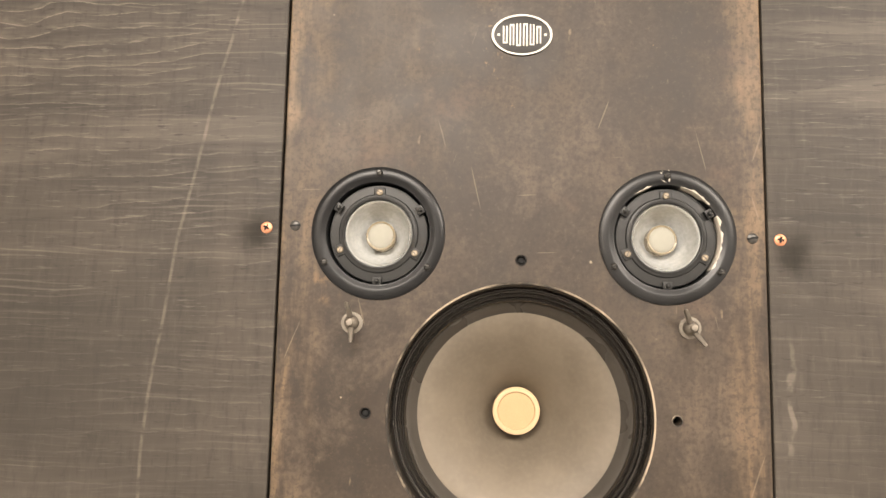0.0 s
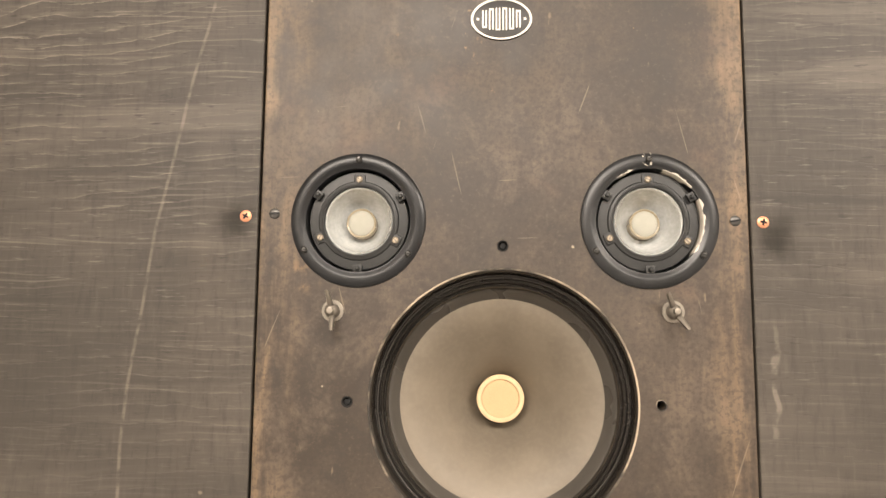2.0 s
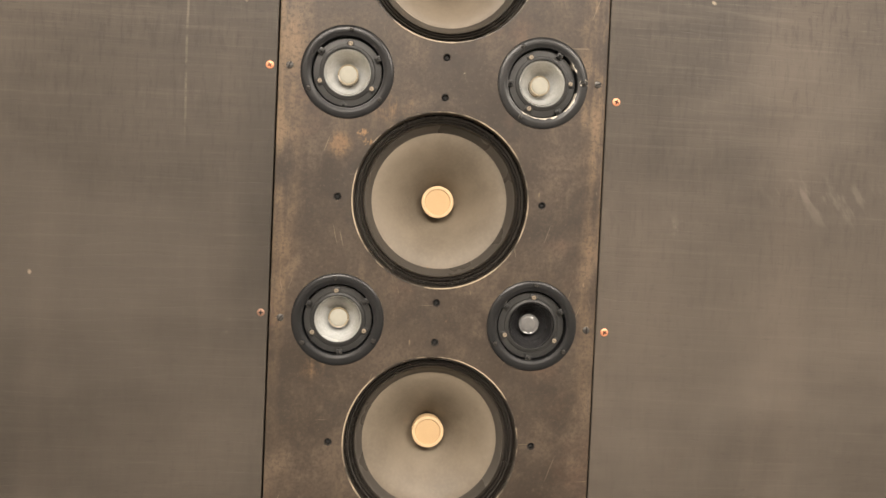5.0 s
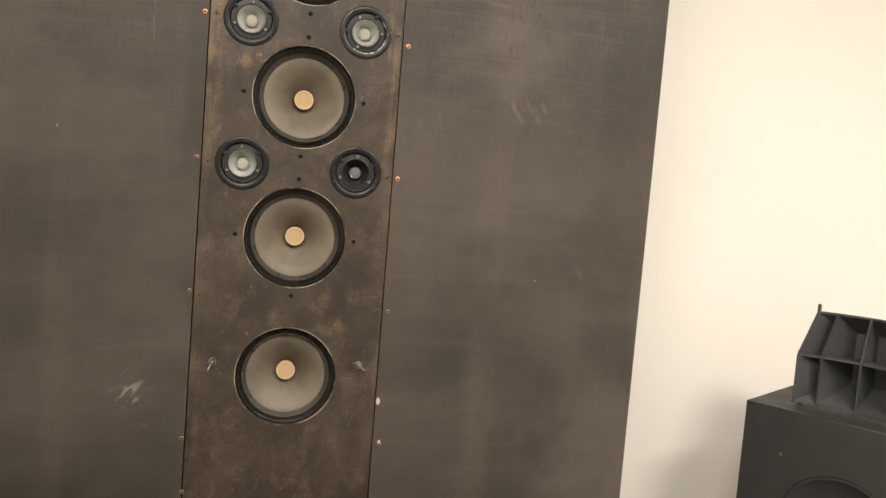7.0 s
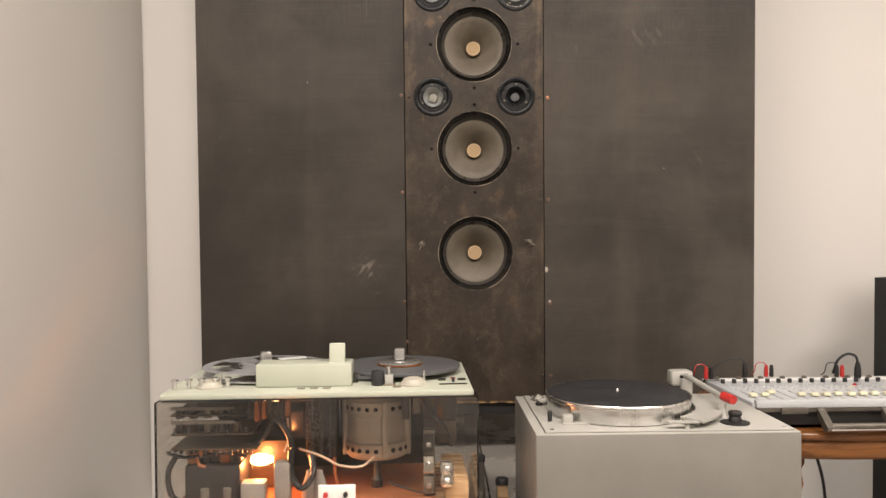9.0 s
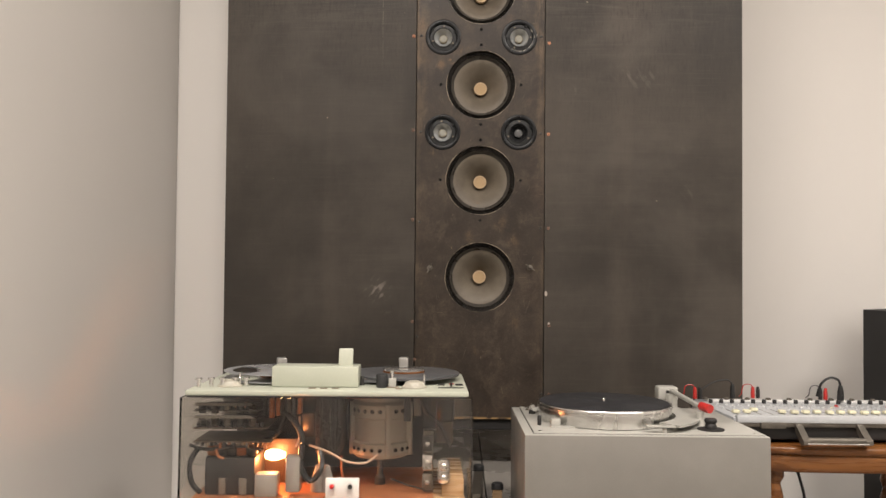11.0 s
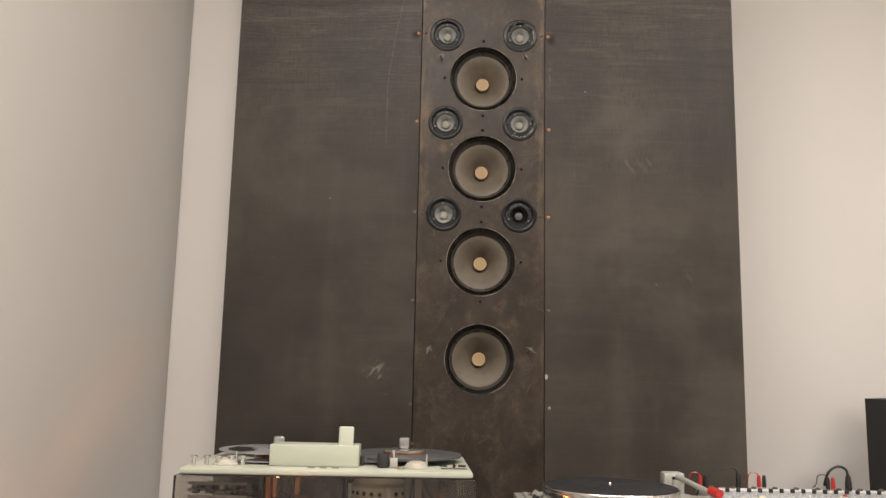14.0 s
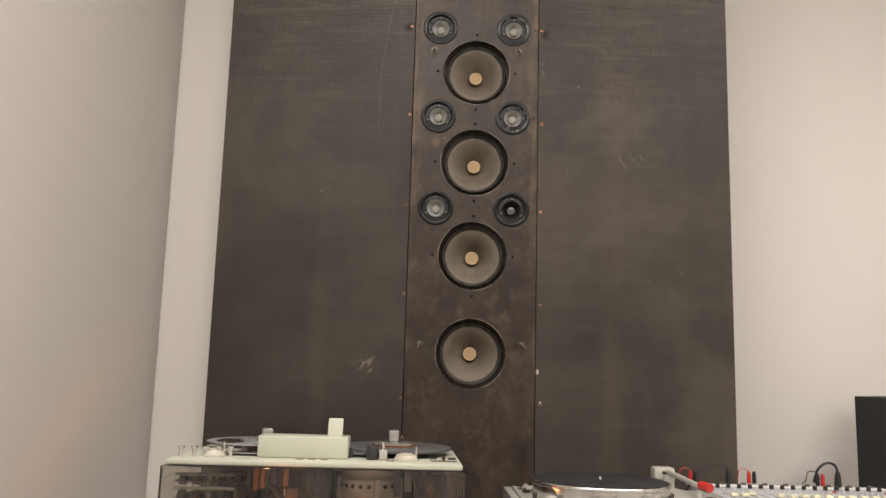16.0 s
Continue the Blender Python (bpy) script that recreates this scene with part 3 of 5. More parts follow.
baffle = empty("loudspeaker_baffle", label="tall black-stained plywood loudspeaker baffle with a worn brown centre board", category="speaker baffle")
holed_plate("centre_board", [(-0.1902, BOT), (0.1882, BOT), (0.1882, TOP), (-0.1902, TOP)],
            [(x, z, 0.1015) for x, z in WOOF] + [(x, z, 0.047) for x, z in TWEET] + [(x, z, 0.0036) for x, z in HOLES], 0.020, 0.0012, M_BOARD, baffle, "dark brown board rubbed to bare wood at its edges")
part("side_panel", box(-0.757, -0.1922, 0.0, 0.019, BOT + 0.001, TOP, 0.0012), M_PLY_L, baffle, "black-stained plywood panel with a long pale scratch")
part("side_panel", box(0.1898, 0.768, 0.0, 0.019, BOT + 0.004, TOP, 0.0012), M_PLY_R, baffle, "black-stained plywood panel with scuffs")
part("rear_box", box(-0.42, 0.30, 0.088, 0.20, 0.10, TOP - 0.02), M_DARK, baffle, "black box behind the board")
# black strip along the lower edge of the baffle
part("bottom_strip", box(-0.74, 0.262, 0.012, 0.10, 0.098, 0.128, 0.002), M_BLACK, baffle)
for x0, x1 in ((0.185, 0.225), (-0.60, -0.56)):
    part("foot", box(x0, x1, 0.02, 0.09, -0.019, 0.098, 0.002), M_BLACK, baffle)
part("foot", box(0.54, 0.58, 0.03, 0.09, -0.019, BOT, 0.002), M_BLACK, baffle)


def screw_head(name, r, cross, mat_head, mat_slot):
    """A countersunk screw with its drive cut, facing -y."""
    bm = lathe([(r, 0.0), (r * 0.96, -0.0006), (r * 0.7, -0.0012), (0, -0.0014)], segs=18)
    cuts = bmesh.new()
    for a in ((0, 90) if cross else (0,)):
        box(-r * (0.55 if cross else 0.95), r * (0.55 if cross else 0.95), -0.00155, -0.0009, -r * 0.17, r * 0.17, 0, cuts)
        bmesh.ops.rotate(cuts, verts=cuts.verts, cent=(0, 0, 0), matrix=Matrix.Rotation(radians(90), 3, "Y"))
    head = part(name, bm, mat_head, None, smooth=True)
    part("drive_slot", cuts, mat_slot, head)
    return head


def spread(first, places, parent):
    """Copies a part with its pieces to places (x, z, turn), as parts of parent."""
    for k, (x, z, a) in enumerate(places):
        ob = first if k == 0 else copy_thing(first, Matrix())
        ob.parent = parent
        ob.matrix_basis = pose(x, 0, z, 0, a, 0)


cross = screw_head("copper_screw", 0.0047, True, M_COPPER, M_DARK)
cross["label"] = "copper cross-head screw"
spread(cross, [(-0.202, 1.750, 10), (0.199, 1.752, 40), (-0.202, 1.543, 30), (0.199, 1.539, 12), (-0.2, 1.261, 60), (0.201, 1.241, 20), (0.2, 0.970, 33)], baffle)
cross = screw_head("dull_screw", 0.0044, True, M_TARNISH, M_DARK)
cross["label"] = "tarnished cross-head screw"
spread(cross, [(-0.2, 0.980, 5), (-0.199, 0.715, 50), (0.201, 0.692, 22), (-0.197, 0.414, 0), (0.204, 0.406, 15), (-0.19, 0.303, 30), (0.205, 0.206, 70)], baffle)
slot = screw_head("slotted_screw", 0.0042, False, M_DSTEEL, M_DARK)
slot["label"] = "blackened slotted screw"
spread(slot, [(-0.18, 1.750, 80), (0.178, 1.752, 60), (-0.179, 1.545, 85), (0.178, 1.540, 80), (-0.178, 1.262, 20), (0.178, 1.260, 70), (-0.178, 0.975, 40), (0.178, 0.972, 0),
              (-0.178, 0.708, 10), (0.178, 0.692, 10), (-0.183, 0.371, 10), (0.183, 0.206, 55)], baffle)
plug = part("hole_plug", lathe([(0.0044, -0.0003), (0.0038, -0.0004), (0.0035, 0.0040), (0.0024, 0.0042), (0.0021, 0.0026), (0, 0.0022)], segs=16), M_DARK, None, "dark sunken screw", True)
spread(plug, [(x, z, 0) for x, z in HOLES if (x, z) != (0.1185, 1.4)], baffle)
part("hole_lip", lathe([(0.0044, -0.0004), (0.0036, -0.0005), (0.0034, 0.003)], (0.1185, 0, 1.4), segs=16), M_RIM, baffle, "open screw hole with a bare wood lip", True)


def wing_nut():
    nut = part("wing_nut", lathe([(0.0085, 0), (0.0085, -0.0012), (0.0058, -0.0014), (0.0056, -0.005), (0.0036, -0.009), (0.0026, -0.0095), (0.0024, -0.014), (0, -0.0145)], segs=20), M_STEEL, None, "tarnished steel wing nut on a stud", True)
    for s in (-1, 1):
        bm = bmesh.new()
        box(-0.0021, 0.0021, -0.0095, -0.0042, s * 0.0095 - 0.0060, s * 0.0095 + 0.0060, 0, bm)
        for v in bm.verts:
            k = (abs(v.co.z) - 0.004) / 0.01
            v.co.y -= 0.008 * max(k, 0)
            v.co.x *= 1 - 0.3 * k
        bmesh.ops.bevel(bm, geom=bm.edges[:], offset=0.0011, segments=2, profile=0.5, affect="EDGES")
        part("wing", bm, M_STEEL, nut, smooth=True)
    return nut


spread(wing_nut(), [(-0.131, 1.469, -8), (0.129, 1.470, -28), (-0.147, 0.573, 25), (0.147, 0.576, -60)], baffle)

# badge: a black oval with a pale rim; the maker's name is left as plain strokes
badge = part("badge", lathe([(0.0247, 0.0), (0.0247, -0.0010), (0.024, -0.0013), (0, -0.0013)], segs=56), M_BLACK, baffle, "black oval badge with a silver rim and strokes", True)
for v in badge.data.vertices:
    v.co.z *= 0.70
badge.matrix_basis = pose(-0.001, 0, 1.703)
bm = lathe([(0.0245, -0.0012), (0.0245, -0.0018), (0.0226, -0.0018), (0.0226, -0.0012)], segs=56)
for v in bm.verts:
    v.co.z *= 0.70
part("badge_rim", bm, M_SILVER, badge)
for k in range(6):
    x = -0.0135 + k * 0.0054
    hh = 0.0095 * math.sqrt(max(0.2, 1 - (x / 0.021) ** 2))
    bm = bmesh.new()
    low, high = (-hh, hh - 0.0012) if k % 2 else (-hh + 0.0012, hh)
    for dx in (-0.0013, 0.0013):
        box(x + dx - 0.0006, x + dx + 0.0006, -0.0018, -0.0012, low, high, 0, bm)
    box(x - 0.0019, x + 0.0019, -0.0018, -0.0012, *((high, hh) if k % 2 else (-hh, low)), 0, bm)
    bmesh.ops.remove_doubles(bm, verts=bm.verts, dist=1e-6)
    part("badge_stroke", bm, M_SILVER, badge)
for s in (-1, 1):
    part("badge_dot", box(s * 0.0188 - 0.001, s * 0.0188 + 0.001, -0.0018, -0.0012, -0.0009, 0.0009), M_SILVER, badge)


# ---- loudspeakers ----
def woofer():
    w = empty("woofer", label="large paper-cone woofer with a black ribbed surround and cream cap", category="loudspeaker", group="woofers in the baffle")
    # the pale rim colour holds both bare wood and the edge's glint
    part("cut_rim", lathe([(0.1028, -0.0002), (0.1024, -0.0006), (0.1016, -0.0005), (0.1012, 0.0004)], segs=96), M_RIM, w, "rim worn to bare wood, with the edge's glint in its colour", True)
    part("inner_lip", lathe([(0.1013, 0.0002), (0.1004, 0.0010), (0.0996, 0.0035), (0.0994, 0.010)], segs=96), M_GLOSSBLACK, w, smooth=True)
    ribs = [(0.0997, 0.0020), (0.0990, 0.0040), (0.0984, 0.0072), (0.0976, 0.0072), (0.0970, 0.0038), (0.0963, 0.0026), (0.0955, 0.0032), (0.0949, 0.0078), (0.0941, 0.0080), (0.0936, 0.0046), (0.0929, 0.0034),
            (0.0921, 0.0042), (0.0915, 0.0090), (0.0907, 0.0092), (0.0902, 0.0058), (0.0895, 0.0048), (0.0888, 0.0056), (0.0883, 0.0096)]
    part("ribbed_ring", lathe([(r, h + 0.005) for r, h in ribs], segs=96), M_GLOSSBLACK, w, "glossy black ribbed ring", True)
    part("surround", lathe([(0.0886, 0.0142), (0.0878, 0.0138), (0.0866, 0.0148), (0.0845, 0.0176), (0.0822, 0.0208), (0.0796, 0.0234)], segs=96), M_SURR, w, "dark grey cloth surround", True)
    prof = []
    for k in range(17):
        u = k / 16
        prof.append((0.0802 - u * (0.0802 - 0.0150), 0.0226 + 0.056 * (u ** 1.55)))
    part("cone", lathe(prof, segs=96), M_PAPER, w, smooth=True)
    cap = part("dust_cap", lathe([(0.0190, 0.0700), (0.0198, 0.0555), (0.0192, 0.0542), (0.0157, 0.0538), (0.0149, 0.0546), (0, 0.0540)], segs=48), M_CAP, w, "cream felt cap", True)
    part("cap_rim", lathe([(0.0196, 0.0550), (0.0192, 0.0534), (0.0160, 0.0532), (0.0154, 0.0542)], segs=48), M_CAPRIM, cap, smooth=True)
    return w


first = woofer()
for k, (x, z) in enumerate(WOOF):
    ob = first if k == 0 else copy_thing(first, Matrix())
    ob.matrix_basis = pose(x, 0, z, 0, (0, 70, 200, 305)[k], 0)


def tweeter(chipped, dark, turn):
    w = empty("tweeter", label="small tweeter with smoky black cone in a black ring" if dark else
              ("small tweeter with milky clear cone and chipped black ring" if chipped else "small tweeter with milky clear cone in a black ring"), category="loudspeaker", group="tweeters in the baffle")
    ring = part("mounting_ring", lathe([(0.0530, -0.0002), (0.0529, -0.0010), (0.0522, -0.0016), (0.0495, -0.0024), (0.0462, -0.0027), (0.0440, -0.0023), (0.0424, -0.0014), (0.0412, -0.0012), (0.0407, -0.0004), (0.0407, 0.012)], segs=80),
                M_CHIP if chipped else M_ENAMEL, w, "chipped black enamelled ring" if chipped else "", True)
    for a in (90, 210, 326):
        x, z = 0.0478 * math.cos(radians(a)), 0.0478 * math.sin(radians(a))
        s = part("ring_screw", lathe([(0.0026, -0.0032), (0.0026, -0.0044), (0.0016, -0.0054), (0, -0.0056)], (x, 0, z), segs=14), M_DSTEEL, ring, smooth=True)
        cut = box(-0.0023, 0.0023, -0.0058, -0.0048, -0.0004, 0.0004)
        bmesh.ops.rotate(cut, verts=cut.verts, cent=(0, 0, 0), matrix=Matrix.Rotation(radians(a * 1.7), 3, "Y"))
        bmesh.ops.translate(cut, verts=cut.verts, vec=(x, 0, z))
        part("screw_slot", cut, M_DARK, ring)
    part("well", lathe([(0.0410, 0.010), (0.0410, 0.03), (0, 0.031)], segs=48), M_DARK, w)
    fr = part("frame", lathe([(0.0394, 0.030), (0.0394, 0.0052), (0.0386, 0.0042), (0.0318, 0.0036), (0.0308, 0.0024), (0.0288, 0.0021), (0.0279, 0.0014), (0.0272, 0.0016), (0.0268, 0.0052)], segs=80), M_FRAME, w, smooth=True)
    for a in (90, 204, 332):
        x, z = 0.0330 * math.cos(radians(a)), 0.0330 * math.sin(radians(a))
        pad = box(-0.0046, 0.0046, 0.0024, 0.0050, -0.0050, 0.0040, 0.0010)
        bmesh.ops.rotate(pad, verts=pad.verts, cent=(0, 0, 0), matrix=Matrix.Rotation(radians(90 - a), 3, "Y"))
        bmesh.ops.translate(pad, verts=pad.verts, vec=(x, 0, z))
        part("lug", pad, M_FRAME, fr, smooth=True)
        part("frame_screw", lathe([(0.0026, 0.0028), (0.0026, 0.0012), (0.0021, 0.0007), (0.0018, 0.0013), (0, 0.0012)], (x, 0, z), segs=16), M_BRASS, fr, "dull brass screw", True)
        cut = box(-0.0017, 0.0017, 0.0009, 0.0016, -0.0003, 0.0003)
        bmesh.ops.rotate(cut, verts=cut.verts, cent=(0, 0, 0), matrix=Matrix.Rotation(radians(a * 2.3), 3, "Y"))
        bmesh.ops.translate(cut, verts=cut.verts, vec=(x, 0, z))
        part("screw_slot", cut, M_DSTEEL, fr)
    for a in (148, 30, 270):
        x, z = 0.0378 * math.cos(radians(a)), 0.0378 * math.sin(radians(a))
        bm = box(-0.0036, 0.0036, -0.0002, 0.0030, -0.0030, 0.0034, 0.0006)
        lathe([(0.0018, 0.0002), (0.0018, -0.0026), (0.0009, -0.0034), (0, -0.0034)], segs=12, bm=bm)
        bmesh.ops.rotate(bm, verts=bm.verts, cent=(0, 0, 0), matrix=Matrix.Rotation(radians(90 - a), 3, "Y"))
        bmesh.ops.translate(bm, verts=bm.verts, vec=(x, 0, z))
        part("clip", bm, M_FRAME, fr, smooth=True)
    cone = [(0.0270, 0.0044), (0.0264, 0.0034), (0.0258, 0.0044), (0.0250, 0.0084), (0.0232, 0.0134), (0.0205, 0.0186), (0.0172, 0.0232), (0.0140, 0.0264), (0.0108, 0.0282)]
    part("cone", lathe(cone, segs=64), M_TDARK if dark else M_CLEAR, w, smooth=True)
    dome = [(0.0106, 0.0284), (0.0104, 0.0172), (0.0096, 0.0163), (0.0078, 0.0157), (0.0055, 0.0153), (0.0028, 0.0151), (0, 0.0150)]
    dm = part("dome", lathe(dome, segs=48), M_TDDOME if dark else M_DOME, w, smooth=True)
    part("dome_rim", lathe([(0.0122, 0.0284), (0.0120, 0.0172), (0.0113, 0.0164), (0.0103, 0.0168)], segs=48), M_TDDOME if dark else M_AMBER, dm, smooth=True)
    return w


plain, chip, black = tweeter(False, False, 0), tweeter(True, False, 0), tweeter(False, True, 0)
for k, (x, z) in enumerate(TWEET):
    src = chip if k in (1, 3) else black if k == 5 else plain
    ob = src if k in (0, 1, 5) else copy_thing(src, Matrix())
    ob.matrix_basis = pose(x, 0, z, 0, (0, 0, 4, 88, -5, 3)[k], 0)


# ---- the tape recorder ----
# the equipment desk falls gently towards the baffle, and what stands on it with it
SLOPE = Matrix.Translation((0, -0.70, 0.30)) @ pose(0, 0, 0, -1.4) @ Matrix.Translation((0, 0.70, -0.30))

tape = empty("tape_recorder", SLOPE @ pose(-0.038, -0.700, -0.005, 0, 0, 2.3), label="cream reel-to-reel tape recorder in a clear acrylic case with lit works", category="tape recorder")
L = -0.574  # left end, in the recorder's own frame


def tp(name, bm, mt, parent=None, label="", smooth=True):
    return part(name, bm, mt, parent or tape, label, smooth)


deck = tp("deck_plate", box(L, 0.0, 0.0, 0.330, 0.3150, 0.3265, 0.003), M_CREAM, label="cream painted metal deck")
tp("deck_apron", box(L + 0.004, -0.004, 0.002, 0.326, 0.3120, 0.3149), M_BLACK)
for name, b in (("front_pane", (L - 0.008, 0.008, -0.006, -0.002, 0.035, 0.3125)), ("end_pane", (0.0045, 0.0080, -0.0015, 0.328, 0.035, 0.3125)), ("end_pane", (L - 0.0080, L - 0.0045, -0.0015, 0.328, 0.035, 0.3125))):
    ob = tp(name, box(*b, 0.001), M_ACRYLIC, label="clear acrylic pane", smooth=False)
    ob.visible_shadow = False
tp("base", box(L + 0.004, -0.004, 0.006, 0.325, 0.0051, 0.100, 0.003), M_PINE, label="plain plywood base")
tp("base_lining", box(L + 0.008, -0.07, 0.012, 0.310, 0.1005, 0.104, 0.001), M_ORANGE, label="reddish fibre board")
# dark panel added to block the brightness behind the works
tp("back_light_block", box(L + 0.030, -0.085, 0.316, 0.322, 0.1, 0.3115), M_DARK, label="dark panel added to block light from behind")
tp("cheek_block", box(-0.052, -0.006, 0.06, 0.26, 0.1005, 0.138, 0.002), M_PINE, label="pale plywood block")

cover = tp("head_cover", box(-0.410, -0.229, 0.050, 0.118, 0.327, 0.3700, 0.003), M_CREAM, label="cream moulded head cover")
bm = box(-0.0155, 0.0155, -0.004, 0.004, 0.0, 0.046, 0.003)
for v in bm.verts:
    v.co.y += 0.18 * v.co.z
    v.co.x *= 1 - 1.2 * max(0, v.co.z - 0.03)
bmesh.ops.translate(bm, verts=bm.verts, vec=(-0.258, 0.072, 0.3600))
tp("cover_flap", bm, M_CREAM, cover)
for k in range(3):
    tp("marker", box(-0.33 + k * 0.024, -0.315 + k * 0.024, 0.030, 0.037, 0.3265, 0.3285, 0.0005), M_BRASS)
for k in range(5):
    x, y = -0.558 + k * 0.0235, 0.040 + 0.004 * (k % 2) + k * 0.005
    tp("post", lathe([(0.0042, 0.3262), (0.0042, 0.342), (0.0072, 0.3425), (0.0072, 0.3455), (0.0060, 0.3465), (0, 0.3465)], (x, y, 0), "z", 20), M_CHROME, label="turned metal post")
for x, y in ((-0.112, 0.058), (-0.500, 0.066)):
    puck = tp("tape_roller", lathe([(0.026, 0.3266), (0.026, 0.329), (0.022, 0.332), (0.019, 0.338), (0.011, 0.341), (0, 0.342)], (x, y, 0), "z", 40), M_MOTOR, label="domed pale tape roller")
    tp("roller_pin", rod((x + 0.021, y, 0.3266), (x + 0.021, y, 0.354), 0.0024), M_CHROME, puck)
tp("pinch_roller", lathe([(0, 0.3266), (0.0115, 0.3268), (0.0122, 0.330), (0.0122, 0.352), (0.0110, 0.3545), (0, 0.3545)], (-0.180, 0.058, 0), "z", 28), M_RUBBER, label="black rubber pinch roller")
head = tp("guide_block", box(-0.166, -0.150, 0.052, 0.072, 0.3268, 0.346, 0.0015), M_PLATE, label="pale grey guide block")
tp("guide_pin", rod((-0.159, 0.062, 0.346), (-0.159, 0.062, 0.362), 0.004), M_CHROME, head)
tp("guide_plate", box(-0.170, -0.146, 0.048, 0.076, 0.3265, 0.3290, 0.0008), M_BRASS, head)
arm = tp("spring_arm", rod((-0.235, 0.09, 0.338), (-0.200, 0.115, 0.338), 0.0022), M_STEEL)
tp("arm_stud", lathe([(0.006, 0.3266), (0.005, 0.340), (0.003, 0.346), (0, 0.346)], (-0.225, 0.095, 0), "z", 16), M_DSTEEL, arm)
tp("oval_stud", lathe([(0.008, 0.3266), (0.0072, 0.3285), (0, 0.329)], (-0.143, 0.036, 0), "z", 20), M_BRASS)
tp("stop_button", box(-0.037, -0.027, 0.113, 0.119, 0.3266, 0.3290, 0.0008), M_RED, label="red push button")
for x in (-0.055, -0.016):
    tp("push_button", box(x - 0.008, x + 0.008, 0.095, 0.105, 0.3266, 0.3302, 0.001), M_DSTEEL)
tp("toggle", box(-0.036, -0.031, 0.078, 0.092, 0.3266, 0.334, 0.001), M_DSTEEL)
tp("slot_plate", box(-0.062, -0.008, 0.052, 0.060, 0.3266, 0.3280, 0.0005), M_DSTEEL)
tp("red_key", box(-0.514, -0.504, 0.064, 0.070, 0.3266, 0.3325, 0.001), M_RED)

# the works behind the acrylic
works = random.Random(4)
for z, x1 in ((0.294, -0.445), (0.268, -0.445)):
    rail = tp("rack_rail", box(L + 0.012, x1, 0.028, 0.034, z - 0.003, z + 0.003, 0.0006), M_STEEL, label="dull metal rack rail")
    for k in range(5):
        x = L + 0.024 + k * 0.026
        tp("capacitor", lathe([(0, 0), (0.0075, 0.0005), (0.0080, 0.003), (0.0080, 0.017), (0.0072, 0.0195), (0, 0.0195)], (x, 0.045, z - 0.021), "z", 16), (M_DSTEEL, M_PCB, M_STEEL)[k % 3], rail)
for z, x1 in ((0.2805, -0.43), (0.2445, -0.415), (0.2170, -0.405)):
    board = tp("circuit_board", box(L + 0.010, x1, 0.030, 0.150, z - 0.0012, z + 0.0012), M_PCB, label="brown circuit board with parts")
    for k in range(16):
        x, y = L + 0.018 + k * (x1 - L - 0.03) / 15, 0.036 + (0.004 if z < 0.23 else 0.05) * works.random()
        hgt = works.uniform(0.006, 0.014)
        up = -1 if z < 0.23 else 1
        bm = box(x - 0.0028, x + 0.0028, y - 0.004, y + 0.004, min(z, z + up * hgt), max(z, z + up * hgt), 0.0008)
        tp("component", bm, works.choice((M_DSTEEL, M_BLACK, M_BLACK, M_BRASS, M_ORANGE)), board)
for k, (x0, x1, y0, y1, z0, z1, mt) in enumerate(((-0.545, -0.440, 0.050, 0.150, 0.104, 0.182, M_BLACK), (-0.325, -0.268, 0.105, 0.255, 0.176, 0.305, M_GLOSSBLACK), (-0.368, -0.338, 0.19, 0.20, 0.196, 0.252, M_DSTEEL))):
    bm = box(x0, x1, y0, y1, z0, z1, 0.006)
    ob = tp("transformer" if k < 2 else "shield_plate", bm, mt, label=("black iron transformer", "black potted transformer", "dull metal shield")[k])
    if k == 0:
        for q in range(5):
            tp("coil", lathe([(0.011, 0.182), (0.013, 0.185), (0.013, 0.199), (0.011, 0.202), (0, 0.202)], (x0 + 0.012 + q * 0.02, 0.075, 0), "z", 18), M_ORANGE if q in (0, 3) else M_DSTEEL, ob)
        for q in range(2):
            tp("clamp", box(x0 + 0.03 + q * 0.042, x0 + 0.046 + q * 0.042, 0.046, 0.052, 0.105, 0.140, 0.003), M_STEEL, ob)
    if k == 1:
        for dx in (0.012, 0.03, 0.046):
            tp("band", box(x0 + dx, x0 + dx + 0.003, y0 - 0.002, y0 + 0.001, z0 + 0.004, z1 - 0.004), M_DSTEEL, ob)
tp("grey_can", box(-0.438, -0.392, 0.036, 0.070, 0.104, 0.150, 0.003), M_GREYPAINT, label="grey metal can")
tp("grey_can", box(-0.376, -0.346, 0.040, 0.070, 0.112, 0.186, 0.004), M_GREYPAINT, label="tall grey metal can")

motor = tp("motor", lathe([(0, 0.160), (0.060, 0.160), (0.067, 0.168), (0.068, 0.192), (0.063, 0.196), (0.063, 0.246), (0.068, 0.250), (0.068, 0.276), (0.060, 0.284), (0.060, 0.311), (0, 0.311)], (-0.187, 0.195, 0), "z", 56), M_MOTOR, label="cream painted motor with round vents")
for z in (0.180, 0.264):
    for a in range(-150, -29, 15):
        if abs(a + 75) < 8:
            continue
        p = Vector((-0.187 + 0.0682 * math.cos(radians(a)), 0.195 + 0.0682 * math.sin(radians(a)), z))
        d = Vector((math.cos(radians(a)), math.sin(radians(a)), 0))
        tp("vent_hole", rod(p - d * 0.002, p + d * 0.0006, 0.0046, 14), M_DARK, motor)
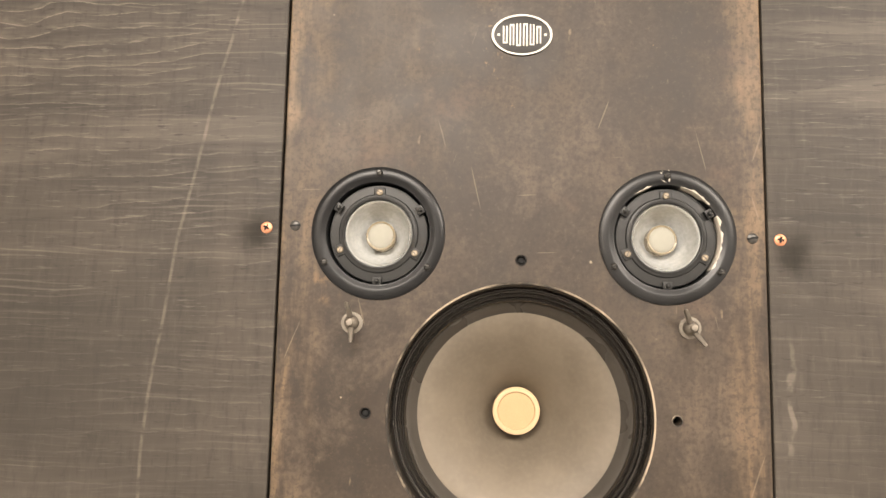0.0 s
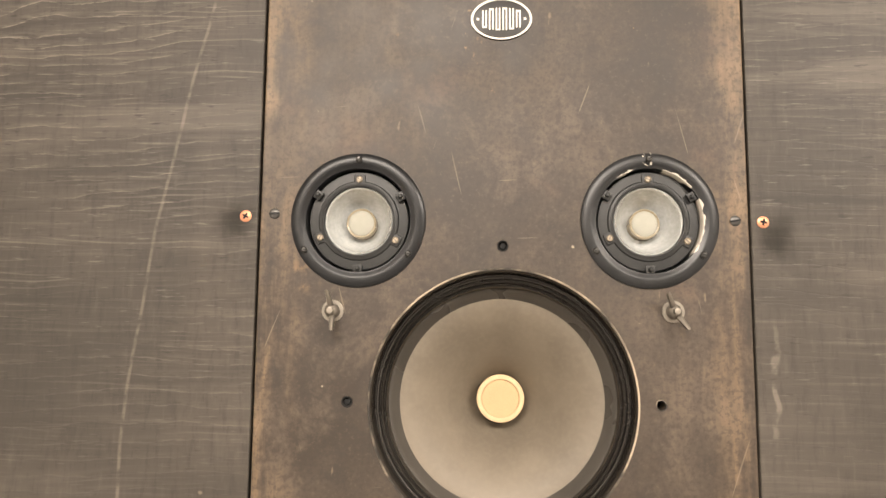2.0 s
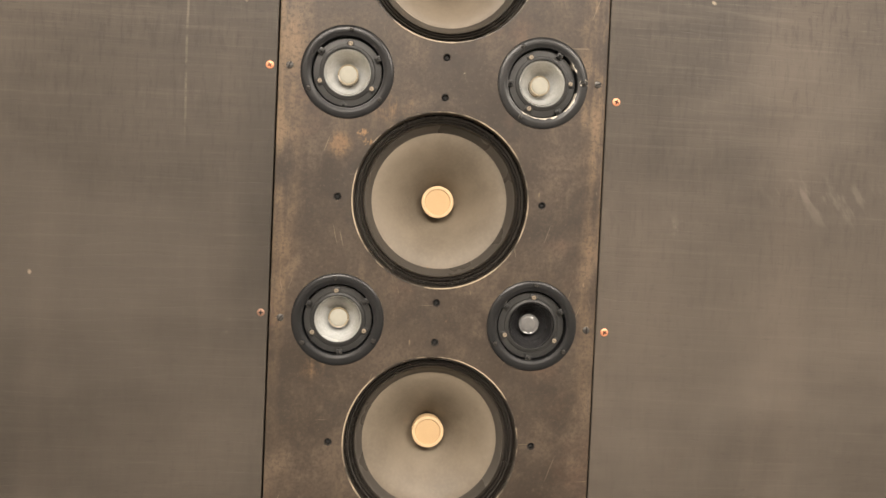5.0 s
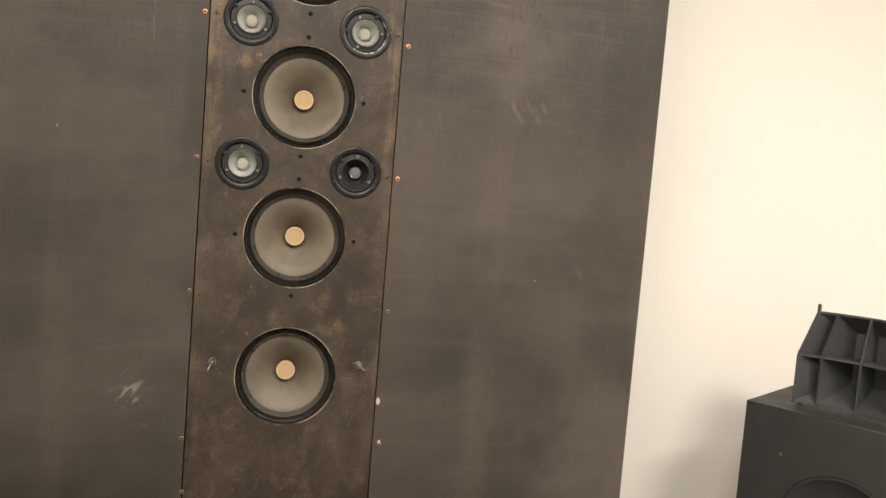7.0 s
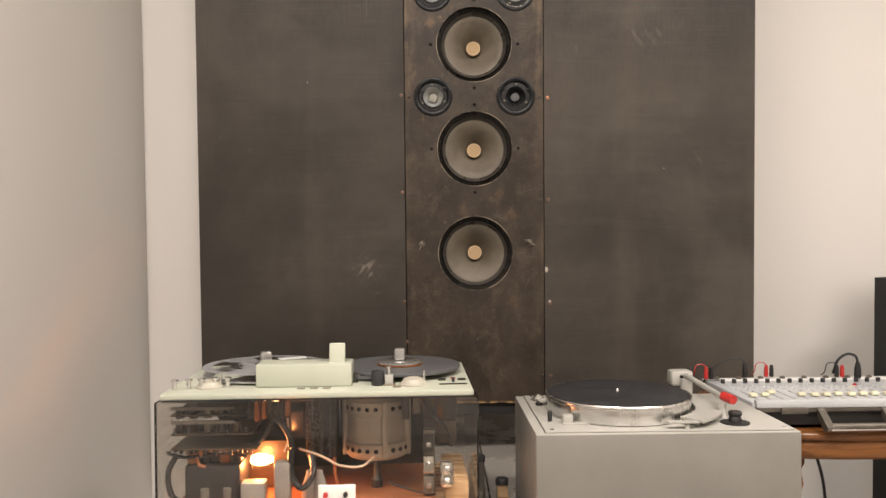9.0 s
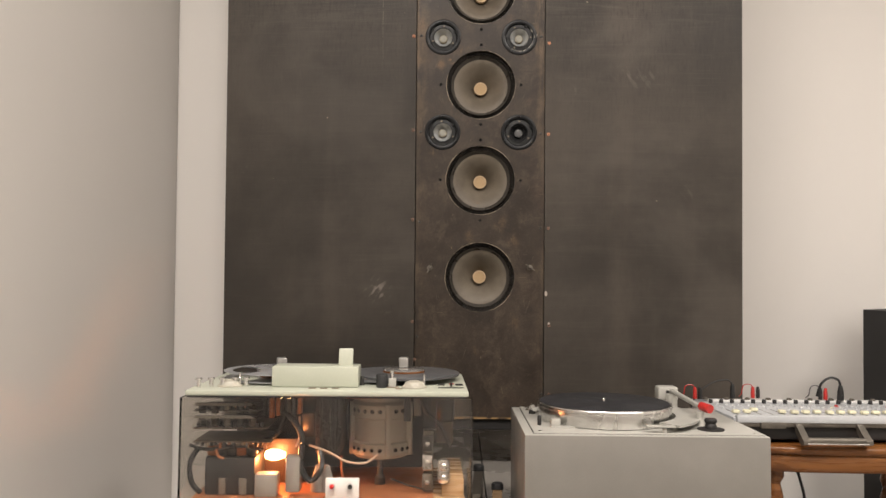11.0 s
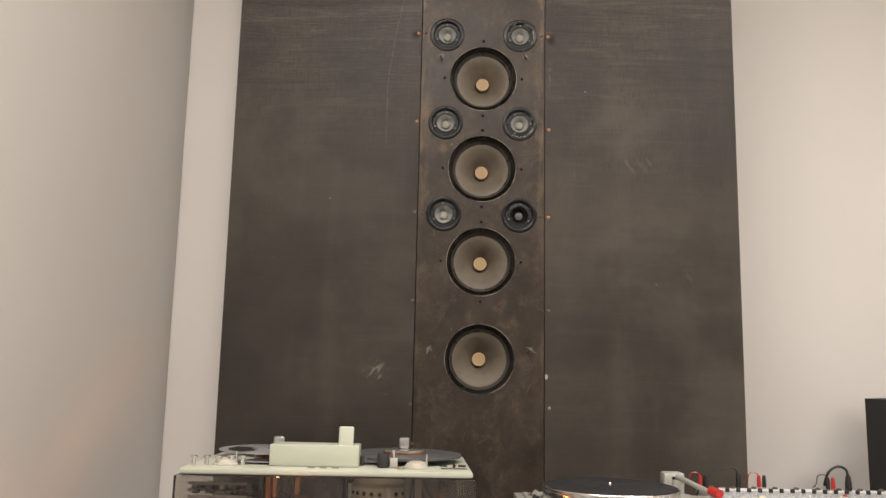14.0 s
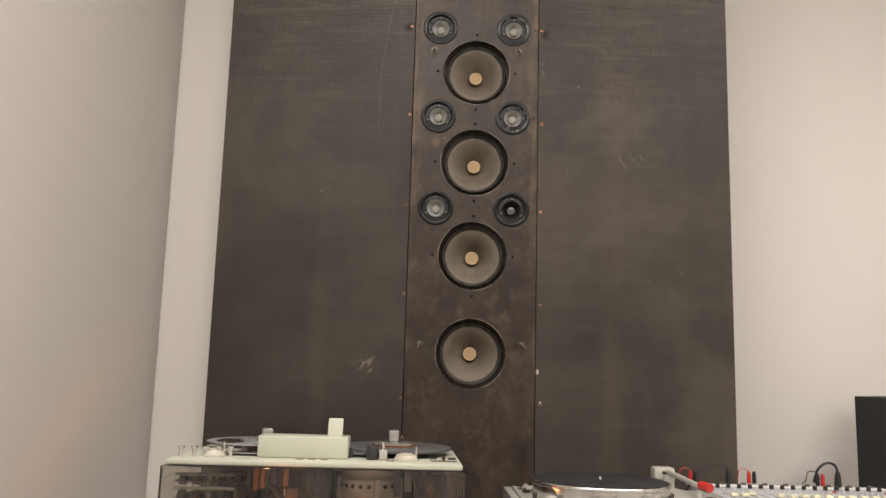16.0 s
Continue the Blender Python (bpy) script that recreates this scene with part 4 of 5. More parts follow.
for a in (-75, -165, -20):
    p = Vector((-0.187 + 0.067 * math.cos(radians(a)), 0.195 + 0.067 * math.sin(radians(a)), 0))
    bm = box(-0.006, 0.006, -0.006, 0.006, 0.164, 0.280, 0.002)
    bmesh.ops.rotate(bm, verts=bm.verts, cent=(0, 0, 0), matrix=Matrix.Rotation(radians(a + 90), 3, "Z"))
    bmesh.ops.translate(bm, verts=bm.verts, vec=p)
    tp("motor_rib", bm, M_MOTOR, motor)
tp("motor_terminal", lathe([(0.012, 0.104), (0.012, 0.12), (0.007, 0.126), (0.006, 0.160)], (-0.187, 0.150, 0), "z", 16), M_DSTEEL, motor)

rack = tp("relay_rack", box(-0.092, -0.070, 0.085, 0.110, 0.104, 0.232, 0.002), M_STEEL, label="metal relay rack")
for k in range(3):
    tp("relay", box(-0.094, -0.072, 0.074, 0.086, 0.110 + k * 0.040, 0.144 + k * 0.040, 0.003), (M_STEEL, M_CHROME, M_DSTEEL)[k], rack)
    tp("relay_cap", lathe([(0, -0.004), (0.005, -0.0035), (0.006, 0)], (-0.083, 0.074, 0.127 + k * 0.040), "y", 14), M_CHROME, rack)
tp("upper_block", box(-0.066, -0.028, 0.090, 0.150, 0.205, 0.250, 0.004), M_PCB, label="brown terminal block")
tp("upper_can", lathe([(0.018, 0.250), (0.020, 0.256), (0.020, 0.290), (0.016, 0.296), (0, 0.296)], (-0.045, 0.11, 0), "z", 24), M_DSTEEL)
bulb_socket = tp("twin_socket", box(-0.062, -0.036, 0.044, 0.062, 0.128, 0.182, 0.010), M_CHROME, label="bright metal twin socket")
for z in (0.143, 0.166):
    tp("socket_dome", lathe([(0.009, 0.044), (0.008, 0.038), (0.004, 0.0345), (0, 0.034)], (-0.049, 0, z), "y", 20), M_CHROME, bulb_socket)
panel = tp("front_panel", box(-0.291, -0.222, 0.024, 0.034, 0.104, 0.146, 0.002), M_WHITEP, label="white switch panel")
for x, mt in ((-0.277, M_RED), (-0.240, M_BLACK)):
    tp("switch_lever", lathe([(0, 0.012), (0.0045, 0.0135), (0.0050, 0.019), (0.0036, 0.0245)], (x, 0, 0.131), "y", 16), mt, panel)
for x in (-0.315, -0.296):
    tp("valve_cover", lathe([(0.016, 0.104), (0.016, 0.125), (0.008, 0.148), (0.006, 0.158), (0, 0.158)], (x, 0.090, 0), "z", 18), M_GREYPAINT, label="grey tapered cover")
for k in range(7):
    x = -0.425 + 0.012 * k + works.uniform(-0.002, 0.002)
    tp("tag_strip", box(x, x + 0.008, 0.05, 0.07, 0.262 + 0.01 * works.random(), 0.305, 0.001), works.choice((M_DSTEEL, M_ORANGE, M_PCB, M_BLACK)))
for k in range(4):
    x = -0.135 + 0.022 * k
    tp("connector", box(x, x + 0.015, 0.12, 0.15, 0.245 + 0.012 * (k % 2), 0.305, 0.002), (M_DSTEEL, M_STEEL, M_BLACK, M_PCB)[k])
for k in range(5):
    x = -0.545 + 0.021 * k
    tp("valve_base", lathe([(0.008, 0.202), (0.009, 0.204), (0.009, 0.209), (0.004, 0.2115), (0, 0.2115)], (x, 0.12, 0), "z", 14), M_DSTEEL)
looms = (([(-0.58, 0.06, 0.205), (-0.54, 0.05, 0.198), (-0.47, 0.05, 0.205), (-0.43, 0.06, 0.196)], 0.0035, M_CABLE), ([(-0.40, 0.06, 0.285), (-0.365, 0.05, 0.262), (-0.345, 0.05, 0.225), (-0.345, 0.05, 0.165), (-0.325, 0.05, 0.135), (-0.305, 0.06, 0.158), (-0.31, 0.08, 0.19)], 0.0062, M_CABLE),
         ([(-0.335, 0.09, 0.200), (-0.29, 0.085, 0.185), (-0.255, 0.08, 0.168), (-0.215, 0.08, 0.165), (-0.19, 0.10, 0.178)], 0.0024, M_WIRE), ([(-0.355, 0.08, 0.262), (-0.352, 0.07, 0.225), (-0.36, 0.07, 0.20)], 0.0022, M_WIRE),
         ([(-0.560, 0.06, 0.20), (-0.575, 0.05, 0.17), (-0.57, 0.05, 0.13), (-0.555, 0.06, 0.108)], 0.0055, M_CABLE), ([(-0.52, 0.045, 0.200), (-0.515, 0.045, 0.185), (-0.505, 0.05, 0.18)], 0.003, M_ORANGE),
         ([(-0.10, 0.10, 0.30), (-0.085, 0.09, 0.27), (-0.062, 0.085, 0.25), (-0.050, 0.085, 0.232), (-0.035, 0.09, 0.20)], 0.0042, M_CABLE), ([(-0.27, 0.13, 0.17), (-0.268, 0.12, 0.14), (-0.26, 0.12, 0.108)], 0.003, M_ORANGE),
         ([(-0.43, 0.07, 0.215), (-0.405, 0.055, 0.225), (-0.385, 0.05, 0.25), (-0.375, 0.055, 0.285)], 0.004, M_CABLE), ([(-0.16, 0.09, 0.13), (-0.12, 0.08, 0.118), (-0.09, 0.075, 0.112)], 0.0018, M_CABLE))
for pts, r, mt in looms:
    tp("wire", cord(pts, r), mt)
bulb = tp("pilot_bulb", lathe([(0, -0.021), (0.008, -0.018), (0.0120, -0.006), (0.0118, 0.008), (0.008, 0.017), (0.006, 0.024), (0, 0.024)], (-0.412, 0.105, 0.176), "x", 24), M_GLOW, label="glowing warm lamp bulb")
bulb.visible_shadow = False
tp("bulb_plate", box(-0.49, -0.36, 0.155, 0.158, 0.106, 0.200, 0.001), M_PCB, label="brown plate behind the lamp")
d = bpy.data.lights.new("pilot_light", "POINT")
d.energy, d.color, d.shadow_soft_size = 1.8, (1.0, 0.31, 0.09), 0.01
new("pilot_light", d).matrix_world = tape.matrix_basis @ Matrix.Translation((-0.412, 0.100, 0.176))


def hub_knob(parent):
    part("reel_knob", box(-0.011, 0.011, -0.011, 0.011, 0.010, 0.034, 0.004), M_NICKEL, parent, "square bright metal reel knob", True)


reel = empty("tape_reel", pose(-0.178, -0.530, 0.3385), label="full tape pack on a round metal hub", category="tape reel", group="reels on the recorder")
part("tape_pack", lathe([(0.045, -0.006), (0.126, -0.006), (0.127, -0.004), (0.127, -0.001), (0.126, 0.0), (0.045, 0.0)], axis="z", segs=96, closed=True), M_TAPE, reel, "slate grey tape pack", True)
hub = part("hub", lathe([(0.0, 0.009), (0.044, 0.009), (0.047, 0.007), (0.047, 0.001), (0.044, -0.008), (0, -0.008)], axis="z", segs=64), M_ALU, reel, smooth=True)
part("hub_band", lathe([(0.0472, 0.0005), (0.0480, 0.0005), (0.0480, 0.004), (0.0472, 0.004)], axis="z", segs=64, closed=True), M_WOOD, hub)
hub_knob(reel)
reel.matrix_basis = SLOPE @ pose(-0.185, -0.503, 0.3385)

reel = empty("tape_reel", pose(-0.457, -0.541, 0.3360), label="open metal reel with three cut windows and little tape", category="tape reel", group="reels on the recorder")
for h0 in (-0.010, 0.006):
    bm = bmesh.new()
    N = 144
    rr = (0.022, 0.046, 0.058, 0.086, 0.108, 0.127)
    for h in (h0, h0 + 0.0012):
        grid = [[bm.verts.new((r * math.cos(2 * math.pi * k / N), r * math.sin(2 * math.pi * k / N), h)) for k in range(N)] for r in rr]
        for i in range(len(rr) - 1):
            for k in range(N):
                ph = (k % 48) / 48
                if (i in (2, 3) and 0.14 < ph < 0.80) or (i == 1 and 0.34 < ph < 0.60):
                    continue
                bm.faces.new((grid[i][k], grid[i][(k + 1) % N], grid[i + 1][(k + 1) % N], grid[i + 1][k]))
    bmesh.ops.bridge_loops(bm, edges=[e for e in bm.edges if e.is_boundary and all(abs(v.co.xy.length - 0.127) < 1e-4 for v in e.verts)])
    bmesh.ops.recalc_face_normals(bm, faces=bm.faces)
    part("flange", bm, M_REEL, reel, "bright metal flange with windows")
part("hub", lathe([(0, 0.009), (0.022, 0.0085), (0.024, 0.007), (0.024, -0.010), (0, -0.010)], axis="z", segs=40), M_ALU, reel, smooth=True)
part("tape_pack", lathe([(0.024, -0.008), (0.050, -0.008), (0.050, 0.005), (0.024, 0.005)], axis="z", segs=64, closed=True), M_WOOD, reel, "brown tape pack", True)
bm = box(0.035, 0.095, 0.05, 0.078, 0.0072, 0.0078)
part("paper_label", bm, M_WHITEP, reel, "white paper label")
hub_knob(reel)
reel.matrix_basis = SLOPE @ pose(-0.463, -0.517, 0.3360, 0, 0, 20)
tagged(part("tape_strand", box(-0.42, -0.20, -0.0002, 0.0002, 0.3275, 0.3335), M_TAPE), "thin slate tape running across the deck", "magnetic tape").matrix_basis = SLOPE @ pose(-0.0, -0.612, 0, 0, 0, 1)

# ---- the turntable ----
tt = empty("turntable", SLOPE @ pose(0.074, -0.720, 0, 0, 0, 0.6), label="grey-painted broadcast turntable in a plain metal cabinet", category="turntable")


def tq(name, bm, mt, parent=None, label="", smooth=True):
    return part(name, bm, mt, parent or tt, label, smooth)


tq("cabinet", box(0, 0.490, 0, 0.356, 0.0, 0.2395, 0.003), M_GREYPAINT, label="grey hammer-painted cabinet")
tq("top_frame", box(0.001, 0.489, 0.001, 0.355, 0.2380, 0.2405, 0.001), M_PLATE)
deckp = tq("top_plate", box(0.020, 0.481, 0.012, 0.349, 0.2400, 0.2432, 0.0012), M_PLATE, label="light grey top plate")
tq("plate_joint", box(0.0185, 0.4825, 0.0105, 0.3505, 0.2390, 0.2407), M_DSTEEL, deckp)
for x, y in ((0.034, 0.026), (0.469, 0.026), (0.034, 0.336), (0.469, 0.336)):
    tq("plate_screw", lathe([(0.0042, 0.2430), (0.0040, 0.2445), (0, 0.2450)], (x, y, 0), "z", 14), M_CHROME, deckp)
CX, CY = 0.1935, 0.183
plat = tq("platter", lathe([(0, 0.2440), (0.140, 0.2440), (0.1448, 0.2450), (0.1462, 0.2470), (0.1462, 0.2723), (0.1482, 0.2739), (0.1486, 0.2759), (0.1486, 0.2793), (0.1472, 0.2811), (0.1432, 0.2811), (0.1424, 0.2795), (0, 0.2795)], (CX, CY, 0), "z", 120), M_PLATTER, label="turned aluminium platter")
tq("platter_mat", lathe([(0, 0.2797), (0.1420, 0.2797), (0.1420, 0.2819), (0.1405, 0.2827), (0.0, 0.2827)], (CX, CY, 0), "z", 96), M_MAT, plat, "black rubber mat")
tq("spindle", lathe([(0.0034, 0.2820), (0.0034, 0.2875), (0.002, 0.2895), (0, 0.2900)], (CX, CY, 0), "z", 16), M_CHROME, plat)
tq("brake_peg", lathe([(0.0042, 0.2430), (0.0045, 0.262), (0.0030, 0.264), (0, 0.264)], (0.040, 0.095, 0), "z", 14), M_BLACK)
br = tq("platter_bracket", box(0.062, 0.082, 0.070, 0.088, 0.2430, 0.260, 0.003), M_PLATE)
tq("bracket_foot", box(0.060, 0.115, 0.064, 0.076, 0.2430, 0.2465, 0.001), M_PLATE, br)
lev = tq("level_dome", lathe([(0.013, 0.2430), (0.013, 0.247), (0.009, 0.252), (0.004, 0.257), (0, 0.258)], (0.046, 0.300, 0), "z", 24), M_CHROME, label="bright domed level")
tq("level_ring", lathe([(0.017, 0.2430), (0.017, 0.2455), (0.013, 0.2465)], (0.046, 0.300, 0), "z", 24), M_STEEL, lev)
pin = tq("start_pin", lathe([(0.008, 0.2430), (0.008, 0.248), (0.004, 0.252), (0, 0.252)], (0.040, 0.245, 0), "z", 18), M_DSTEEL)
tq("pin_arm", rod((0.040, 0.245, 0.249), (0.075, 0.255, 0.257), 0.006), M_PLATE, pin)
# curved rest plate beside the platter
bm = bmesh.new()
for h in (0.2540, 0.2580):
    ring = [[bm.verts.new((CX + r * math.cos(radians(a)), CY + r * math.sin(radians(a)), h)) for a in range(-54, 34, 4)] for r in (0.1540, 0.2050)]
    for k in range(len(ring[0]) - 1):
        bm.faces.new((ring[0][k], ring[0][k + 1], ring[1][k + 1], ring[1][k]))
bmesh.ops.bridge_loops(bm, edges=[e for e in bm.edges if e.is_boundary])
bmesh.ops.recalc_face_normals(bm, faces=bm.faces)
rest = tq("rest_plate", bm, M_PLATE, label="curved light grey rest plate", smooth=False)
for a in (-48, 25):
    x, y = CX + 0.178 * math.cos(radians(a)), CY + 0.178 * math.sin(radians(a))
    tq("rest_post", rod((x, y, 0.243), (x, y, 0.2540), 0.006), M_PLATE, rest)
tq("rest_post", rod((CX + 0.092, CY - 0.160, 0.243), (CX + 0.092, CY - 0.160, 0.2545), 0.005), M_PLATE, rest)
tq("rest_tab", box(CX + 0.055, CX + 0.112, CY - 0.168, CY - 0.153, 0.2540, 0.2580, 0.001), M_PLATE, rest)
arm = tq("tonearm", rod((0.392, 0.352, 0.285), (0.398, 0.105, 0.2755), 0.0058, 14), M_PLATE, label="light grey tonearm")
tq("arm_bearing", box(0.360, 0.410, 0.352, 0.392, 0.260, 0.294, 0.006), M_PLATE, arm, "cream bearing block")
tq("bearing_post", rod((0.388, 0.335, 0.243), (0.388, 0.335, 0.279), 0.013, 20), M_PLATE, arm)
tq("bearing_screw", lathe([(0, -0.003), (0.004, -0.002), (0.004, 0)], (0.382, 0.352, 0.282), "y", 12), M_DSTEEL, arm)
lift = tq("lift_handle", rod((0.391, 0.122, 0.2830), (0.401, 0.095, 0.2805), 0.0092, 22), M_RED, arm, "red plastic lift handle")
tq("arm_post", lathe([(0.011, 0.243), (0.009, 0.248), (0.007, 0.262), (0.009, 0.273), (0, 0.273)], (0.384, 0.110, 0), "z", 20), M_PLATE)
sw = tq("speed_switch", lathe([(0.012, 0.2465), (0.012, 0.252), (0.010, 0.256), (0.0125, 0.260), (0.0125, 0.264), (0.010, 0.2665), (0, 0.267)], (0.391, 0.062, 0), "z", 26), M_BLACK, label="black knob on a black disc")
tq("switch_disc", lathe([(0, 0.2430), (0.027, 0.2434), (0.027, 0.2455), (0.012, 0.2468)], (0.391, 0.062, 0), "z", 40), M_BLACK, sw)

# ---- stool and mixer ----
stool = empty("side_table", pose(0.90, -0.195, 0), label="polished red-brown wooden side table with turned legs", category="side table")


def oval(bm, rx, ry, z0, z1, bulge):
    rings = []
    for u in range(7):
        a = math.pi * (u / 6 - 0.5)
        k = bulge * (math.cos(a) - 1)
        z = (z0 + z1) / 2 + (z1 - z0) / 2 * math.sin(a)
        rings.append([bm.verts.new(((rx + k) * math.copysign(abs(math.cos(t)) ** 0.55, math.cos(t)), (ry + k) * math.copysign(abs(math.sin(t)) ** 0.55, math.sin(t)), z)) for t in [2 * math.pi * i / 72 for i in range(72)]])
    for a, b in zip(rings, rings[1:]):
        for i in range(72):
            bm.faces.new((a[i], a[(i + 1) % 72], b[(i + 1) % 72], b[i]))
    bm.faces.new(rings[0][::-1])
    bm.faces.new(rings[-1])
    return bm


top = part("tabletop", oval(bmesh.new(), 0.335, 0.245, 0.138, 0.160, 0.010), M_WOOD, stool, smooth=True)
part("apron", oval(bmesh.new(), 0.328, 0.239, 0.098, 0.138, 0.004), M_WOOD, stool, smooth=True)
for lx, ly in ((-0.195, -0.185), (0.27, -0.17), (0.27, 0.17), (-0.265, 0.165)):
    prof = [(0.014, LOW), (0.018, LOW + 0.02)]
    for k in range(14):
        prof += [(0.013, LOW + 0.05 + k * 0.052), (0.021, LOW + 0.074 + k * 0.052)]
    prof += [(0.014, 0.062), (0.022, 0.078), (0.022, 0.0985)]
    part("leg", lathe(prof, (lx, ly, 0), "z", 24), M_WOOD, stool, "turned wooden leg", True)

mix = empty("mixing_console", pose(0.604, -0.416, 0.1645, -1.8, 0, 0.8), label="pale grey mixing console in a metal carrying case", category="mixer")


def mx(name, bm, mt, parent=None, label="", smooth=True):
    return part(name, bm, mt, parent or mix, label, smooth)


mx("case", box(0.012, 0.54, 0.012, 0.325, 0.0055, 0.036, 0.003), M_BLACK, label="black lower case")
mx("rim", box(0.0, 0.552, 0.0, 0.335, 0.036, 0.052, 0.003), M_STEEL, label="bare metal rim")
face = mx("face_panel", box(0.004, 0.548, 0.004, 0.331, 0.052, 0.056, 0.001), M_PANEL, label="pale grey control face")
mx("front_strip", box(0.0, 0.552, -0.003, 0.014, 0.046, 0.0640, 0.003), M_PANEL, face)
mx("rear_strip", box(0.03, 0.520, 0.288, 0.318, 0.056, 0.060, 0.001), M_WHITEP, face)
mx("latch", box(0.055, 0.115, -0.006, 0.0, 0.033, 0.048, 0.002), M_STEEL, label="metal latch plate")
mx("left_rail", box(-0.006, 0.0, 0.005, 0.33, 0.034, 0.058, 0.002), M_PANEL)
for k in range(18):
    x = 0.026 + k * 0.0288
    kn = mx("knob", lathe([(0.0054, 0.056), (0.0054, 0.064), (0.0046, 0.0662), (0, 0.0662)], (x, 0.262, 0), "z", 16), M_BLACK, face)
    if k % 2 == 0:
        mx("jack", lathe([(0.007, 0.060), (0.007, 0.064), (0.004, 0.066), (0, 0.066)], (x, 0.303, 0), "z", 16), M_STEEL, face)
    mx("fader_slot", box(x - 0.001, x + 0.001, 0.04, 0.15, 0.0560, 0.0566), M_STEEL, face)
    y = 0.112 if k == 2 else 0.078 + 0.003 * math.sin(k * 2.1)
    if k != 3:
        mx("fader_cap", box(x - 0.0088, x + 0.0088, y - 0.008, y + 0.008, 0.0575, 0.0660, 0.003), M_IVORY, face, "ivory fader cap")
    for yy in (0.17, 0.195, 0.22):
        mx("trimmer", lathe([(0.0035, 0.056), (0.0035, 0.060), (0, 0.0605)], (x, yy, 0), "z", 10), M_PANEL, face)
for x, y, mt in ((0.315, 0.18, M_IVORY), (0.342, 0.215, M_RED), (0.47, 0.20, M_RED)):
    mx("lamp_dot", lathe([(0.005, 0.056), (0.004, 0.060), (0, 0.061)], (x, y, 0), "z", 14), mt, face)
hd = mx("carry_handle", rod((0.150, -0.036, 0.012), (0.285, -0.036, 0.012), 0.0075, 14), M_STEEL, label="hinged metal carrying handle")
mx("handle_lip", box(0.146, 0.289, -0.047, -0.043, 0.004, 0.008, 0.001), M_CHROME, hd)
for x in (0.137, 0.282):
    bm = bmesh.new()
    prof = [(-0.001, 0.046), (-0.001, 0.026), (-0.030, 0.000), (-0.046, 0.004), (-0.046, 0.012)]
    vs = [[bm.verts.new((x + dx, y, z)) for y, z in prof] for dx in (0.0, 0.016)]
    bm.faces.new(vs[0])
    bm.faces.new(vs[1][::-1])
    for k in range(5):
        bm.faces.new((vs[0][k], vs[0][(k + 1) % 5], vs[1][(k + 1) % 5], vs[1][k]))
    bmesh.ops.recalc_face_normals(bm, faces=bm.faces)
    mx("handle_bracket", bm, M_STEEL, hd, smooth=False)
    mx("bracket_screw", lathe([(0, -0.006), (0.004, -0.005), (0.0045, -0.001)], (x + 0.008, 0.0, 0.040), "y", 14), M_CHROME, hd)


def plug_pair(x, y, flip):
    """A red and a black plug standing in the console, with a lead."""
    p = empty("plug_pair", pose(x, y, 0.219), label="red and black audio plugs with a thin lead", category="audio plug", group="plugs in the console")
    for k, mt in enumerate((M_RED, M_BLACK) if not flip else (M_BLACK, M_RED)):
        part("plug_sleeve", lathe([(0.0050, 0.0), (0.0056, 0.004), (0.0052, 0.022), (0.0036, 0.031), (0, 0.032)], ((k - 0.5) * 0.014, 0, 0), "z", 16), mt, p, smooth=True)
    lead = [(-0.007, 0, 0.030), (-0.016, 0, 0.038), (-0.032, 0.002, 0.034), (-0.036, 0.006, 0.012), (-0.034, 0.03, 0.0)]
    part("lead", cord(lead, 0.0013, 6), M_RED if not flip else M_CABLE, p)
    return p


plug_pair(0.598, -0.128, False)
plug_pair(0.764, -0.106, False)
plug_pair(0.944, -0.118, True)
p = empty("power_plug", pose(0.992, -0.118, 0.217), label="black cable plug with an arched black lead", category="cable plug")
part("plug_body", lathe([(0.008, 0.0), (0.009, 0.006), (0.008, 0.024), (0.005, 0.040), (0, 0.041)], axis="z", segs=18), M_CABLE, p, smooth=True)
part("lead", cord([(0, 0, 0.038), (-0.006, 0, 0.056), (-0.028, 0.0, 0.062), (-0.052, 0.0, 0.046), (-0.060, 0.01, 0.010)], 0.0034), M_CABLE, p)
p = empty("jack_plug", pose(0.700, -0.110, 0.219), label="black jack plug with a long grey lead", category="cable plug")
part("plug_body", lathe([(0.0065, 0.0), (0.007, 0.004), (0.006, 0.032), (0.003, 0.040), (0, 0.040)], axis="z", segs=16), M_CABLE, p, smooth=True)
part("lead", cord([(0, 0, 0.038), (-0.015, 0, 0.050), (-0.05, 0.004, 0.043), (-0.085, 0.0, 0.022), (-0.105, -0.004, 0.0), (-0.112, 0.01, -0.03)], 0.002), M_CABLE, p)
tagged(part("hanging_cable", cord([(0.790, -0.22, 0.097), (0.795, -0.27, 0.085), (0.803, -0.295, 0.05), (0.818, -0.30, -0.04), (0.835, -0.30, -0.3), (0.86, -0.28, LOW + 0.005), (1.0, -0.20, LOW + 0.004)], 0.0036), M_CABLE), "black cable hanging down from the side table to the floor", "cable")

